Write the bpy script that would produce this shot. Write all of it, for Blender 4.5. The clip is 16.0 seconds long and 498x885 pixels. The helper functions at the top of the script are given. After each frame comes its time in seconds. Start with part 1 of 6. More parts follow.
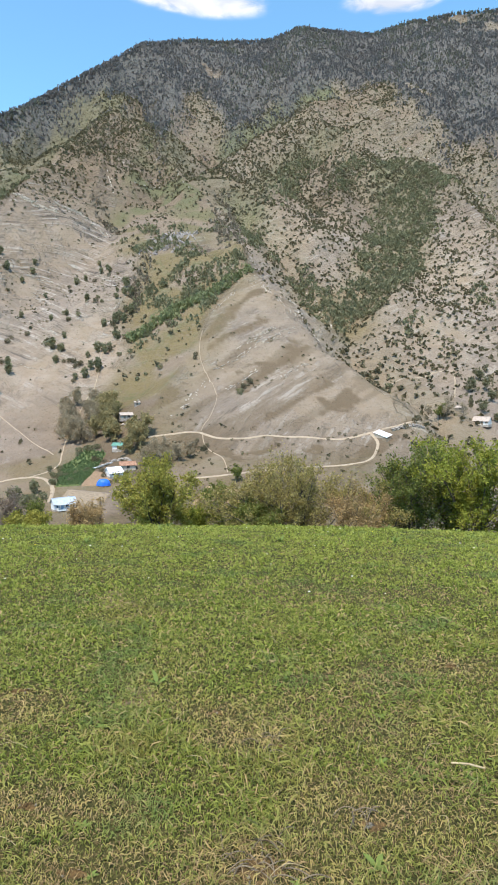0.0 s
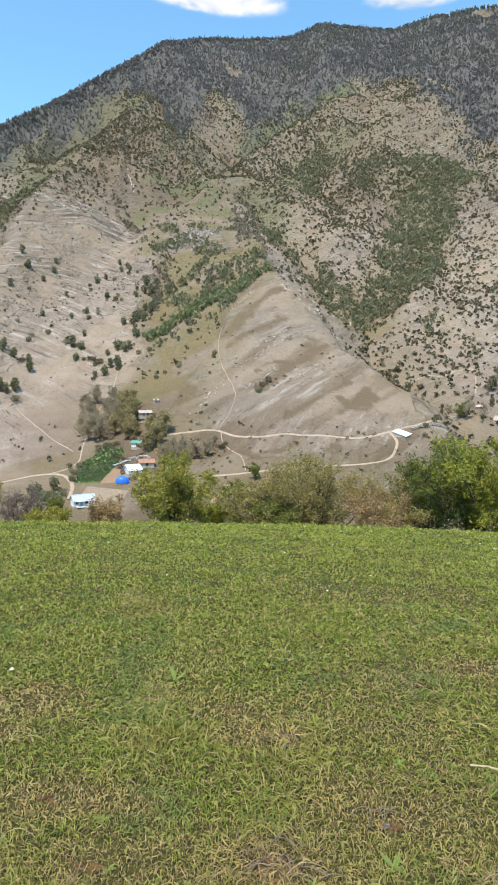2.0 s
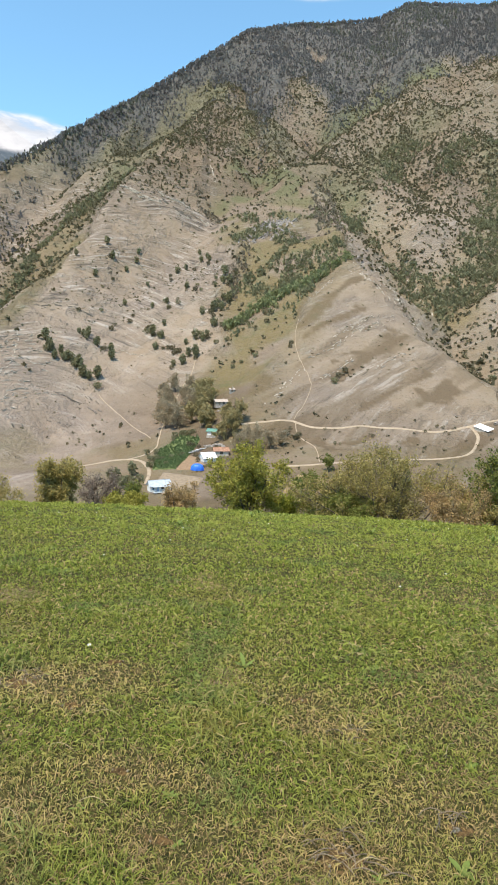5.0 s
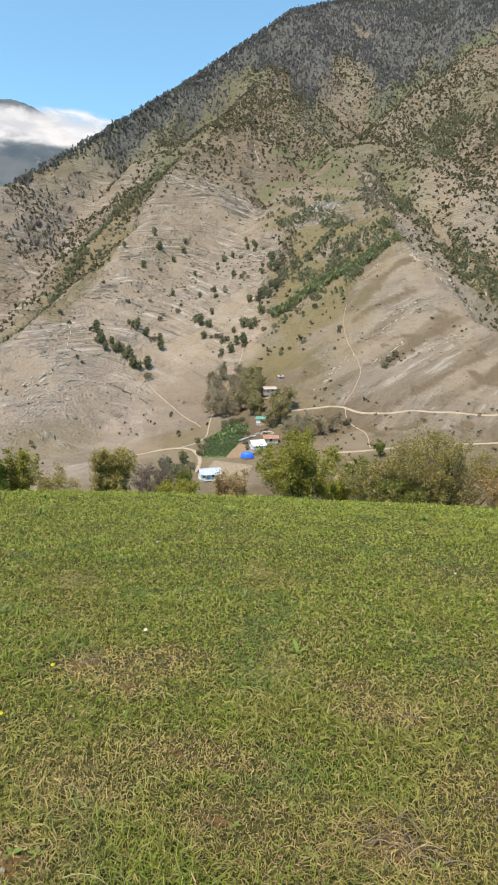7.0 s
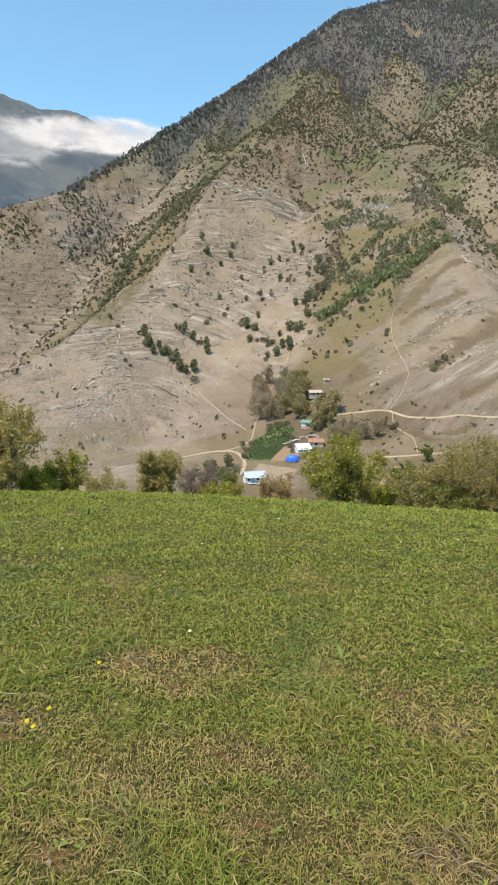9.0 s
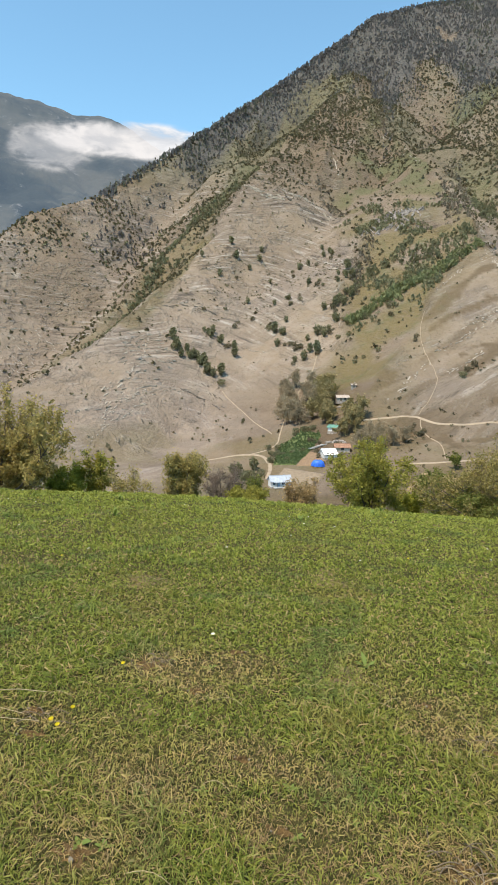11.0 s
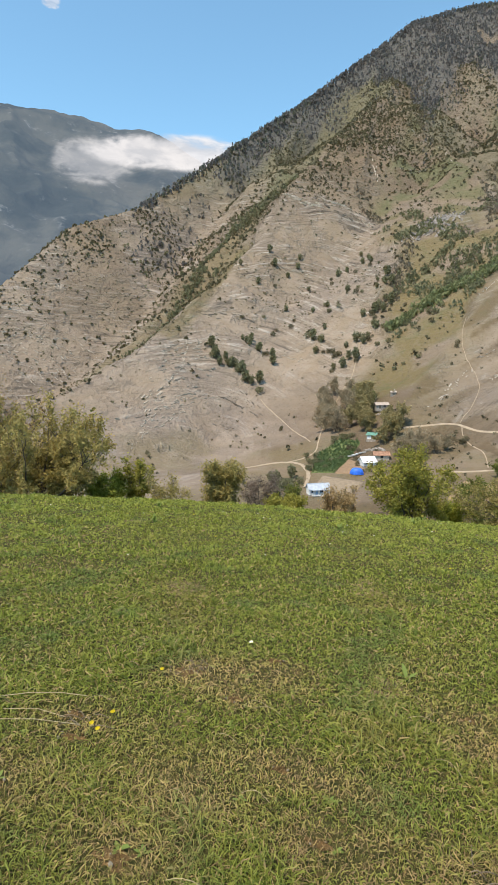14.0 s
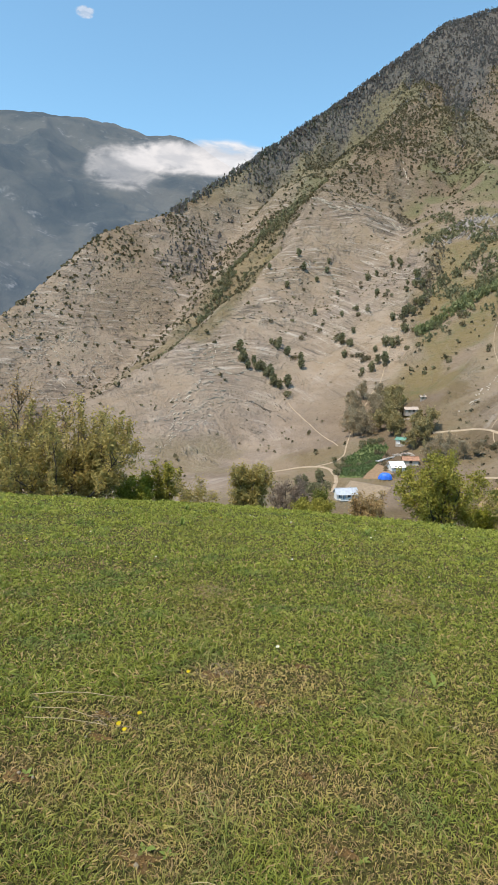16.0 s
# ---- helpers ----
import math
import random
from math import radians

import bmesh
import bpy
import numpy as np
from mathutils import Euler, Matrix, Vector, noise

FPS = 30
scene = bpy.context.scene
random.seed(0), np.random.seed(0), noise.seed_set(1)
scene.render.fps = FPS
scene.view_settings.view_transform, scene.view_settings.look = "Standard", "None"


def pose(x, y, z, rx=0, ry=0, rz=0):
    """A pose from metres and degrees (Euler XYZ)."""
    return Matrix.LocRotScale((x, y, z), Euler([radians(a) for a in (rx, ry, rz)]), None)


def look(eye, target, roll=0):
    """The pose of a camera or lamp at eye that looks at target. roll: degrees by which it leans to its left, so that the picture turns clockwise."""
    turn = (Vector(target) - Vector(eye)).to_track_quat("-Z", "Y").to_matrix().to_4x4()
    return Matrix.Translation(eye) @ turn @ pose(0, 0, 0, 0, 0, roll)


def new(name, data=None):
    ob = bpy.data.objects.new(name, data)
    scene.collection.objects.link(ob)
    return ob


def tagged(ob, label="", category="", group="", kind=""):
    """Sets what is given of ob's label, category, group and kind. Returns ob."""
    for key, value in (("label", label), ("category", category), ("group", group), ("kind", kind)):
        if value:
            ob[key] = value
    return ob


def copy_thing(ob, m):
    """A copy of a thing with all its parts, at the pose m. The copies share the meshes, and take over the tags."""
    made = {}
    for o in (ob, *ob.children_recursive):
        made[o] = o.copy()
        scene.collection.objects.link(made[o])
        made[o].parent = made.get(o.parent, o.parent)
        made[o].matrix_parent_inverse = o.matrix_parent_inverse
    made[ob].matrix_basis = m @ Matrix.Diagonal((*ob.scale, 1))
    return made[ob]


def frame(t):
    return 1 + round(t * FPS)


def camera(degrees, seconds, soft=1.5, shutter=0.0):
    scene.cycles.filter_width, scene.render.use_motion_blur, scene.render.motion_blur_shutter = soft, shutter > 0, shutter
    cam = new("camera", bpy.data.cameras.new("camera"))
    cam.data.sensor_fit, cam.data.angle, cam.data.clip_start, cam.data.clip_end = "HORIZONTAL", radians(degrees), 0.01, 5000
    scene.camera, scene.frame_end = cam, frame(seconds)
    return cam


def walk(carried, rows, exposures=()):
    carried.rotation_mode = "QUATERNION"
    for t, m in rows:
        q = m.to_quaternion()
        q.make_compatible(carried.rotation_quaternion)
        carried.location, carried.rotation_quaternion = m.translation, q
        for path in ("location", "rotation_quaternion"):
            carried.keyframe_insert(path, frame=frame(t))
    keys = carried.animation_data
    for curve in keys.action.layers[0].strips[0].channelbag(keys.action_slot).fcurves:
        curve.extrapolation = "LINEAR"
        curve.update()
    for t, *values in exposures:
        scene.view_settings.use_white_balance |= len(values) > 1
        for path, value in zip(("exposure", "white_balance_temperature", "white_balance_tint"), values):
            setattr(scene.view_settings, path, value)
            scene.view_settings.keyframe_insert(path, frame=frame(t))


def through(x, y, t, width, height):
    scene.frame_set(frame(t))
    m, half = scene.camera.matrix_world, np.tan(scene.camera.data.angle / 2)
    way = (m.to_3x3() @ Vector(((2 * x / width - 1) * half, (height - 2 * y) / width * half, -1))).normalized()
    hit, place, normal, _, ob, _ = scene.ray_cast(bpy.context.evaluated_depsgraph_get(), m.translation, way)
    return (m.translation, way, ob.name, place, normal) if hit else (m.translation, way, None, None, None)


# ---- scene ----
# The camera stands on the meadow, 1.6 m above the grass, and turns to the left.
EYE = 1.6
cam = camera(43.67, 16.0, soft=1.25)
# seconds, yaw to the left, pitch up, roll
TURNS = [
    (0, 0.00, -5.00, -0.00),
    (0.5, 0.18, -4.95, 0.06),
    (1, 0.74, -4.87, 0.14),
    (1.5, 1.05, -4.95, 0.19),
    (2, 1.69, -5.16, 0.19),
    (2.5, 2.59, -5.44, 0.27),
    (3, 3.59, -5.51, 0.33),
    (3.5, 4.19, -5.49, 0.52),
    (4, 4.96, -5.54, 0.60),
    (4.5, 6.10, -5.54, 0.78),
    (5, 8.54, -6.13, 1.02),
    (5.2, 9.16, -6.73, 0.75),
    (7.3, 13.65, -7.33, -0.46),
    (7.5, 13.99, -7.32, -0.46),
    (8, 14.85, -7.34, -0.51),
    (8.5, 16.06, -7.22, -0.66),
    (9, 17.29, -6.99, -0.41),
    (9.5, 17.95, -6.91, -0.53),
    (10, 18.45, -6.77, -0.53),
    (10.2, 18.84, -6.52, -0.22),
    (12.3, 20.85, -6.66, -0.14),
    (12.5, 21.24, -6.42, -0.14),
    (13, 22.20, -6.28, 0.06),
    (13.5, 22.75, -5.98, 0.11),
    (14, 23.23, -5.93, -0.03),
    (14.5, 23.57, -5.82, -0.16),
    (15, 24.18, -5.77, -0.07),
    (15.5, 24.93, -5.61, 0.13),
    (16, 25.78, -5.58, 0.16),
]


def turned(t, yaw, pitch, roll):
    # the eye drifts a few centimetres to the left while the camera turns
    eye = Vector((-0.03 * t / 16, 0.0, EYE))
    a, b = radians(yaw), radians(pitch)
    return look(eye, eye + Vector((-math.sin(a) * math.cos(b), math.cos(a) * math.cos(b), math.sin(b))), roll)


walk(cam, [(row[0], turned(*row)) for row in TURNS], [(0, 0.74, 6850, 12), (5, 0.69, 7450, 12.5), (9, 0.59, 7800, 12), (16, 0.49, 7700, 13.5)])

# ---- daylight: a high spring sun from behind on the left, a clear sky ----
SUN_HEIGHT, SUN_SIDE = 64, -160  # degrees above the horizon; degrees to the right of straight ahead
world = bpy.data.worlds.new("sky")
scene.world = world
world.use_nodes = True
wn, wl = world.node_tree.nodes, world.node_tree.links
wn.clear()
sky = wn.new("ShaderNodeTexSky")
sky.sky_type, sky.sun_disc = "NISHITA", False
sky.sun_elevation, sky.sun_rotation = radians(SUN_HEIGHT), radians(SUN_SIDE)
sky.altitude, sky.air_density, sky.dust_density, sky.ozone_density = 1200, 1.0, 0.25, 2.6
back = wn.new("ShaderNodeBackground")
back.inputs["Strength"].default_value = 0.15
clear = wn.new("ShaderNodeMix")
clear.data_type, clear.blend_type = "RGBA", "MULTIPLY"
clear.inputs[0].default_value, clear.inputs[7].default_value = 1.0, (0.98, 1.43, 1.41, 1)
wl.new(sky.outputs[0], clear.inputs[6])
wl.new(clear.outputs[2], back.inputs["Color"])
wl.new(back.outputs[0], wn.new("ShaderNodeOutputWorld").inputs["Surface"])
sun = new("sun", bpy.data.lights.new("sun", "SUN"))
sun.data.energy, sun.data.angle, sun.data.color = 3.6, radians(0.53), (1.0, 0.955, 0.88)
sun_from = Vector((math.sin(radians(SUN_SIDE)) * math.cos(radians(SUN_HEIGHT)), math.cos(radians(SUN_SIDE)) * math.cos(radians(SUN_HEIGHT)), math.sin(radians(SUN_HEIGHT))))
sun.matrix_world = look(sun_from * 500, (0, 0, 0))

# ---- materials ----
def material(name, rough=0.9, gloss=0.2):
    m = bpy.data.materials.new(name)
    m.use_nodes = True
    b = m.node_tree.nodes["Principled BSDF"]
    b.inputs["Roughness"].default_value = rough
    b.inputs["Specular IOR Level"].default_value = gloss
    return m, m.node_tree, b


def feed(nt, socket, value):
    if isinstance(value, bpy.types.NodeSocket):
        nt.links.new(value, socket)
    elif isinstance(value, tuple) and len(value) == 3 and socket.type == "RGBA":
        socket.default_value = (*value, 1)
    else:
        socket.default_value = value


def place_of(nt):
    return nt.nodes.new("ShaderNodeNewGeometry").outputs["Position"]


def grain(nt, vector, scale, detail=4.0, rough=0.55, distort=0.0):
    n = nt.nodes.new("ShaderNodeTexNoise")
    n.inputs["Scale"].default_value, n.inputs["Detail"].default_value, n.inputs["Roughness"].default_value, n.inputs["Distortion"].default_value = scale, detail, rough, distort
    feed(nt, n.inputs["Vector"], vector)
    return n.outputs["Fac"]


def cells(nt, vector, scale):
    n = nt.nodes.new("ShaderNodeTexVoronoi")
    n.inputs["Scale"].default_value = scale
    feed(nt, n.inputs["Vector"], vector)
    return n.outputs["Distance"], n.outputs["Color"]


def between_values(nt, value, low, high, to_low=0.0, to_high=1.0):
    n = nt.nodes.new("ShaderNodeMapRange")
    n.interpolation_type = "SMOOTHSTEP"
    feed(nt, n.inputs["Value"], value)
    for k, v in zip((1, 2, 3, 4), (low, high, to_low, to_high)):
        n.inputs[k].default_value = v
    return n.outputs[0]


def blend(nt, share, a, b):
    n = nt.nodes.new("ShaderNodeMix")
    n.data_type = "RGBA"
    feed(nt, n.inputs[0], share)
    feed(nt, n.inputs[6], a)
    feed(nt, n.inputs[7], b)
    return n.outputs[2]


def sums(nt, op, a, b=0.0, c=0.0):
    n = nt.nodes.new("ShaderNodeMath")
    n.operation = op
    for k, v in enumerate((a, b, c)):
        feed(nt, n.inputs[k], v)
    return n.outputs[0]


def bump(nt, height, strength, distance, bsdf):
    n = nt.nodes.new("ShaderNodeBump")
    n.inputs["Strength"].default_value, n.inputs["Distance"].default_value = strength, distance
    feed(nt, n.inputs["Height"], height)
    nt.links.new(n.outputs[0], bsdf.inputs["Normal"])


def plain(name, colour, rough=0.8, vary=0.25, scale=3.0, metal=0.0, gloss=0.3, relief=0.0):
    """A painted or raw surface with stains and grain."""
    m, nt, b = material(name, rough, gloss)
    p = place_of(nt)
    dark = tuple(c * (1 - vary) for c in colour)
    light = tuple(min(1, c * (1 + vary * 0.5)) for c in colour)
    n = sums(nt, "ADD", sums(nt, "MULTIPLY", grain(nt, p, scale, 5), 0.6), sums(nt, "MULTIPLY", grain(nt, p, scale * 7, 3), 0.4))
    feed(nt, b.inputs["Base Color"], blend(nt, between_values(nt, n, 0.35, 0.65), dark, light))
    b.inputs["Metallic"].default_value = metal
    if relief:
        bump(nt, n, 0.6, relief, b)
    return m


def leafage(name, one, other, dry=None, through=0.3, rough=0.65):
    """Leaves, each a little different; some light passes through them."""
    m, nt, b = material(name, rough, 0.25)
    info = nt.nodes.new("ShaderNodeNewGeometry").outputs["Random Per Island"]
    whole = nt.nodes.new("ShaderNodeObjectInfo").outputs["Random"]
    mixed = sums(nt, "ADD", sums(nt, "MULTIPLY", info, 0.75), sums(nt, "MULTIPLY", whole, 0.25))
    colour = blend(nt, mixed, one, other)
    if dry:
        colour = blend(nt, between_values(nt, info, 0.87, 0.9), colour, dry)
    feed(nt, b.inputs["Base Color"], colour)
    t = nt.nodes.new("ShaderNodeBsdfTranslucent")
    feed(nt, t.inputs["Color"], colour)
    mx = nt.nodes.new("ShaderNodeMixShader")
    mx.inputs[0].default_value = through
    nt.links.new(b.outputs[0], mx.inputs[1])
    nt.links.new(t.outputs[0], mx.inputs[2])
    nt.links.new(mx.outputs[0], nt.nodes["Material Output"].inputs["Surface"])
    return m


def earth_material():
    """Dry mountain soil with bedded rock, thin grass and tussocks. The cover layer says where grass, rock and brown soil lie."""
    m, nt, b = material("mountain_earth", 0.95, 0.1)
    p = place_of(nt)
    cover = nt.nodes.new("ShaderNodeAttribute")
    cover.attribute_name = "cover"
    parts = nt.nodes.new("ShaderNodeSeparateColor")
    nt.links.new(cover.outputs["Color"], parts.inputs[0])
    grass, rock, brown = parts.outputs
    axes = nt.nodes.new("ShaderNodeSeparateXYZ")
    nt.links.new(p, axes.inputs[0])
    x, y, z = axes.outputs
    big, mid, fine = grain(nt, p, 0.011, 5), grain(nt, p, 0.07, 6, 0.6), grain(nt, p, 0.45, 6, 0.65)
    colour = blend(nt, between_values(nt, big, 0.35, 0.65), TAN, GREY)
    colour = blend(nt, between_values(nt, mid, 0.35, 0.7), colour, PALE)
    # folded rock beds
    bed = nt.nodes.new("ShaderNodeAttribute")
    bed.attribute_name = "bed"
    layers = nt.nodes.new("ShaderNodeCombineXYZ")
    feed(nt, layers.inputs[0], sums(nt, "MULTIPLY", x, 0.025))
    feed(nt, layers.inputs[1], sums(nt, "MULTIPLY", y, 0.025))
    feed(nt, layers.inputs[2], sums(nt, "MULTIPLY", bed.outputs["Fac"], 0.30))
    strata = grain(nt, layers.outputs[0], 1.0, 6, 0.72)
    rocky = sums(nt, "MAXIMUM", sums(nt, "MULTIPLY", rock, between_values(nt, grain(nt, p, 0.022, 6, 0.7), 0.43, 0.55)), between_values(nt, rock, 0.84, 0.98))
    colour = blend(nt, sums(nt, "MULTIPLY", rocky, between_values(nt, strata, 0.52, 0.62)), colour, BED_LIGHT)
    colour = blend(nt, sums(nt, "MULTIPLY", rocky, between_values(nt, strata, 0.46, 0.38)), colour, BED_DARK)
    colour = blend(nt, sums(nt, "MULTIPLY", brown, between_values(nt, mid, 0.22, 0.45)), colour, BROWN)
    lush = blend(nt, between_values(nt, mid, 0.48, 0.68), OLIVE, GREEN)
    lush = blend(nt, between_values(nt, z, 120.0, 230.0), lush, SAGE)
    colour = blend(nt, sums(nt, "MULTIPLY", grass, between_values(nt, fine, 0.3, 0.55, 0.45, 1.0)), colour, lush)
    # small tussocks and stones
    spots, tint = cells(nt, p, 0.42)
    sparse = between_values(nt, grain(nt, p, 0.03, 4), 0.45, 0.62)
    colour = blend(nt, sums(nt, "MULTIPLY", sparse, between_values(nt, spots, 0.24, 0.13, 0.0, 0.6)), colour, TUSSOCK)
    specks, _ = cells(nt, p, 1.3)
    colour = blend(nt, sums(nt, "MULTIPLY", between_values(nt, specks, 0.2, 0.1, 0.0, 0.5), between_values(nt, big, 0.5, 0.6)), colour, STONE)
    colour = blend(nt, between_values(nt, grain(nt, p, 0.5, 5, 0.75), 0.45, 0.34, 0.0, 0.28), colour, TUSSOCK)
    # leaf litter under the woods, greyed to take in the distance haze
    colour = blend(nt, sums(nt, "MULTIPLY", cover.outputs["Alpha"], between_values(nt, fine, 0.3, 0.6, 0.7, 1.0)), colour, LITTER)
    feed(nt, b.inputs["Base Color"], colour)
    height = sums(nt, "ADD", sums(nt, "MULTIPLY", fine, 1.0), sums(nt, "ADD", sums(nt, "MULTIPLY", mid, 2.5), sums(nt, "MULTIPLY", sums(nt, "MULTIPLY", strata, rocky), 3.5)))
    bump(nt, height, 0.9, 1.5, b)
    return m


def turf_material():
    """Soil and old thatch under the blades of the meadow, darkened to paint in the shade there."""
    m, nt, b = material("turf", 0.95, 0.1)
    p = place_of(nt)
    big, fine = grain(nt, p, 0.9, 5, 0.6), grain(nt, p, 24.0, 5, 0.65)
    colour = blend(nt, between_values(nt, fine, 0.35, 0.65), (0.029, 0.033, 0.010), (0.092, 0.078, 0.027))
    bare = sums(nt, "MULTIPLY", between_values(nt, big, 0.6, 0.68), between_values(nt, fine, 0.35, 0.6))
    colour = blend(nt, bare, colour, (0.27, 0.19, 0.11))
    feed(nt, b.inputs["Base Color"], colour)
    bump(nt, fine, 0.8, 0.02, b)
    return m


TAN, GREY, PALE = (0.270, 0.207, 0.147), (0.229, 0.186, 0.154), (0.314, 0.252, 0.196)
BED_LIGHT, BED_DARK, BROWN = (0.450, 0.400, 0.345), (0.105, 0.089, 0.076), (0.140, 0.102, 0.068)
LITTER, SAGE = (0.104, 0.099, 0.094), (0.118, 0.122, 0.064)
OLIVE, GREEN, TUSSOCK, STONE = (0.168, 0.131, 0.062), (0.118, 0.116, 0.052), (0.092, 0.082, 0.052), (0.42, 0.39, 0.355)
EARTH, TURF = earth_material(), turf_material()
TRACK = plain("track_dust", (0.365, 0.288, 0.205), 0.95, 0.2, 0.4, relief=0.1)
BARK = plain("bark", (0.13, 0.105, 0.08), 0.95, 0.4, 6.0, relief=0.02)
TWIG = plain("twig", (0.19, 0.15, 0.11), 0.9, 0.3, 4.0)
LEAF_FRESH = leafage("fresh_leaf", (0.170, 0.205, 0.030), (0.41, 0.395, 0.062), through=0.42)
LEAF_DEEP = leafage("deep_leaf", (0.092, 0.124, 0.030), (0.250, 0.255, 0.060), through=0.4)
LEAF_OLIVE = leafage("olive_leaf", (0.235, 0.200, 0.062), (0.47, 0.375, 0.135), through=0.4)
LEAF_BUD = leafage("bud_leaf", (0.31, 0.205, 0.095), (0.50, 0.36, 0.17), through=0.35)
LEAF_TWIG = leafage("dry_bud_leaf", (0.190, 0.145, 0.115), (0.300, 0.235, 0.185), through=0.35)
# scrub tones lightened to paint in the haze over the far slopes
SCRUB = leafage("scrub_leaf", (0.092, 0.082, 0.048), (0.170, 0.142, 0.078), through=0.2)
SCRUB_GREEN = leafage("scrub_green_leaf", (0.140, 0.143, 0.080), (0.265, 0.250, 0.138), through=0.42)
HEDGE_GREEN = leafage("hedge_leaf", (0.140, 0.165, 0.076), (0.255, 0.265, 0.122), through=0.4)
LEAF_YELLOW = leafage("yellow_olive_leaf", (0.185, 0.182, 0.036), (0.42, 0.380, 0.080), through=0.4)
LEAF_VILLAGE = leafage("village_leaf", (0.225, 0.195, 0.090), (0.400, 0.325, 0.155), through=0.35)
# the wood's grey also holds painted distance haze
WOOD_BARE = leafage("bare_wood_crown", (0.128, 0.122, 0.120), (0.172, 0.162, 0.154), through=0.5)
WOOD_BROWN = leafage("brown_thicket_crown", (0.150, 0.124, 0.090), (0.235, 0.196, 0.140), through=0.35)
WOOD_GREEN = leafage("young_wood_crown", (0.116, 0.120, 0.092), (0.172, 0.172, 0.126), through=0.5)


def blade_material(name="grass_blade", dryness=0.38, low=(0.088, 0.128, 0.015), high=(0.41, 0.435, 0.088), straw=(0.46, 0.335, 0.155)):
    """Grass blades: fresh in the hollows, yellow and strawy in dry patches."""
    m = leafage(name, low, high, straw, through=0.4, rough=0.5)
    nt = m.node_tree
    p = place_of(nt)
    worn = nt.nodes.new("ShaderNodeAttribute")
    worn.attribute_name = "dry"
    tuft = nt.nodes.new("ShaderNodeNewGeometry").outputs["Random Per Island"]
    patch = sums(nt, "MULTIPLY", worn.outputs["Fac"], between_values(nt, tuft, 0.15, 0.75, 0.25, 1.0))
    n = between_values(nt, grain(nt, p, 0.55, 5, 0.6), 0.50, 0.68, 0.0, dryness)
    for node in [q for q in nt.nodes if q.type in ("BSDF_PRINCIPLED", "BSDF_TRANSLUCENT")]:
        socket = node.inputs[0]
        old = socket.links[0].from_socket
        cool = blend(nt, between_values(nt, grain(nt, p, 1.4, 3, 0.5), 0.54, 0.66, 0.0, 0.5), old, (0.125, 0.200, 0.062))
        warm = blend(nt, n, cool, (0.30, 0.215, 0.075))
        feed(nt, socket, blend(nt, patch, warm, (0.50, 0.375, 0.15)))
    return m


BLADE = blade_material()
BLADE_BROW = blade_material("brow_grass_blade", 0.2, (0.136, 0.178, 0.024), (0.45, 0.47, 0.096), None)

# ---- numbers for the land ----
def lattice(ix, iy, seed):
    h = (ix.astype(np.int64) * 374761393 + iy.astype(np.int64) * 668265263 + seed * 1274126177) & 0xFFFFFFFF
    h = ((h ^ (h >> 13)) * 1274126177) & 0xFFFFFFFF
    return ((h ^ (h >> 16)) & 0xFFFF) / 65535.0


def value_noise(x, y, seed=0):
    """Smooth noise from -1 to 1 over arrays."""
    ix, iy = np.floor(x), np.floor(y)
    fx, fy = x - ix, y - iy
    fx, fy = fx * fx * fx * (fx * (fx * 6 - 15) + 10), fy * fy * fy * (fy * (fy * 6 - 15) + 10)
    ix, iy = ix.astype(np.int64), iy.astype(np.int64)
    a, b = lattice(ix, iy, seed), lattice(ix + 1, iy, seed)
    c, d = lattice(ix, iy + 1, seed), lattice(ix + 1, iy + 1, seed)
    return 2 * (a + (b - a) * fx + (c - a) * fy + (a - b - c + d) * fx * fy) - 1


def fractal(x, y, size, octaves=4, seed=0, gain=0.5):
    total, amp, norm = 0.0, 1.0, 0.0
    for k in range(octaves):
        c, s = math.cos(0.7 * k + seed), math.sin(0.7 * k + seed)
        total = total + amp * value_noise((c * x - s * y) / size + 17.3 * k, (s * x + c * y) / size - 9.1 * k, seed + 31 * k)
        norm, amp, size = norm + amp, amp * gain, size / 2.03
    return total / norm


def smooth01(a, b, x):
    u = np.clip((x - a) / (b - a), 0, 1)
    return u * u * (3 - 2 * u)


def along(line, x, y):
    """Distance from a line in plan, and how far along the nearest point lies (0 to 1)."""
    best, share = np.full(np.shape(x), 1e9), np.zeros(np.shape(x))
    n = len(line) - 1
    for k in range(n):
        d, u = beside(line[k], line[k + 1], x, y)
        near = d < best
        best, share = np.where(near, d, best), np.where(near, (k + u) / n, share)
    return best, share


def beside(a, b, x, y):
    dx, dy = b[0] - a[0], b[1] - a[1]
    u = np.clip(((x - a[0]) * dx + (y - a[1]) * dy) / (dx * dx + dy * dy), 0, 1)
    return np.hypot(x - a[0] - u * dx, y - a[1] - u * dy), u


def level_of(line, x, y):
    """Distance from a line in plan, and the height of the line abreast of each place."""
    spans = [beside(a, b, x, y) for a, b in zip(line, line[1:])]
    least = np.minimum.reduce([d for d, u in spans])
    total, weight = 0.0, 0.0
    for (d, u), a, b in zip(spans, line, line[1:]):
        w = ((least + 3) / (d + 3)) ** 7
        total, weight = total + w * (a[2] + u * (b[2] - a[2])), weight + w
    return least, total / weight


def tent(line, fall, x, y):
    """A ridge: the height of its line, less its fall to either side."""
    d, h = level_of(line, x, y)
    return h - fall * (np.sqrt(d * d + 16) - 4)


def trough(line, rise, x, y):
    """A gully: the height of its line, and its rise to either side."""
    d, h = level_of(line, x, y)
    return h - 2 + rise * d + 0.004 * d * d


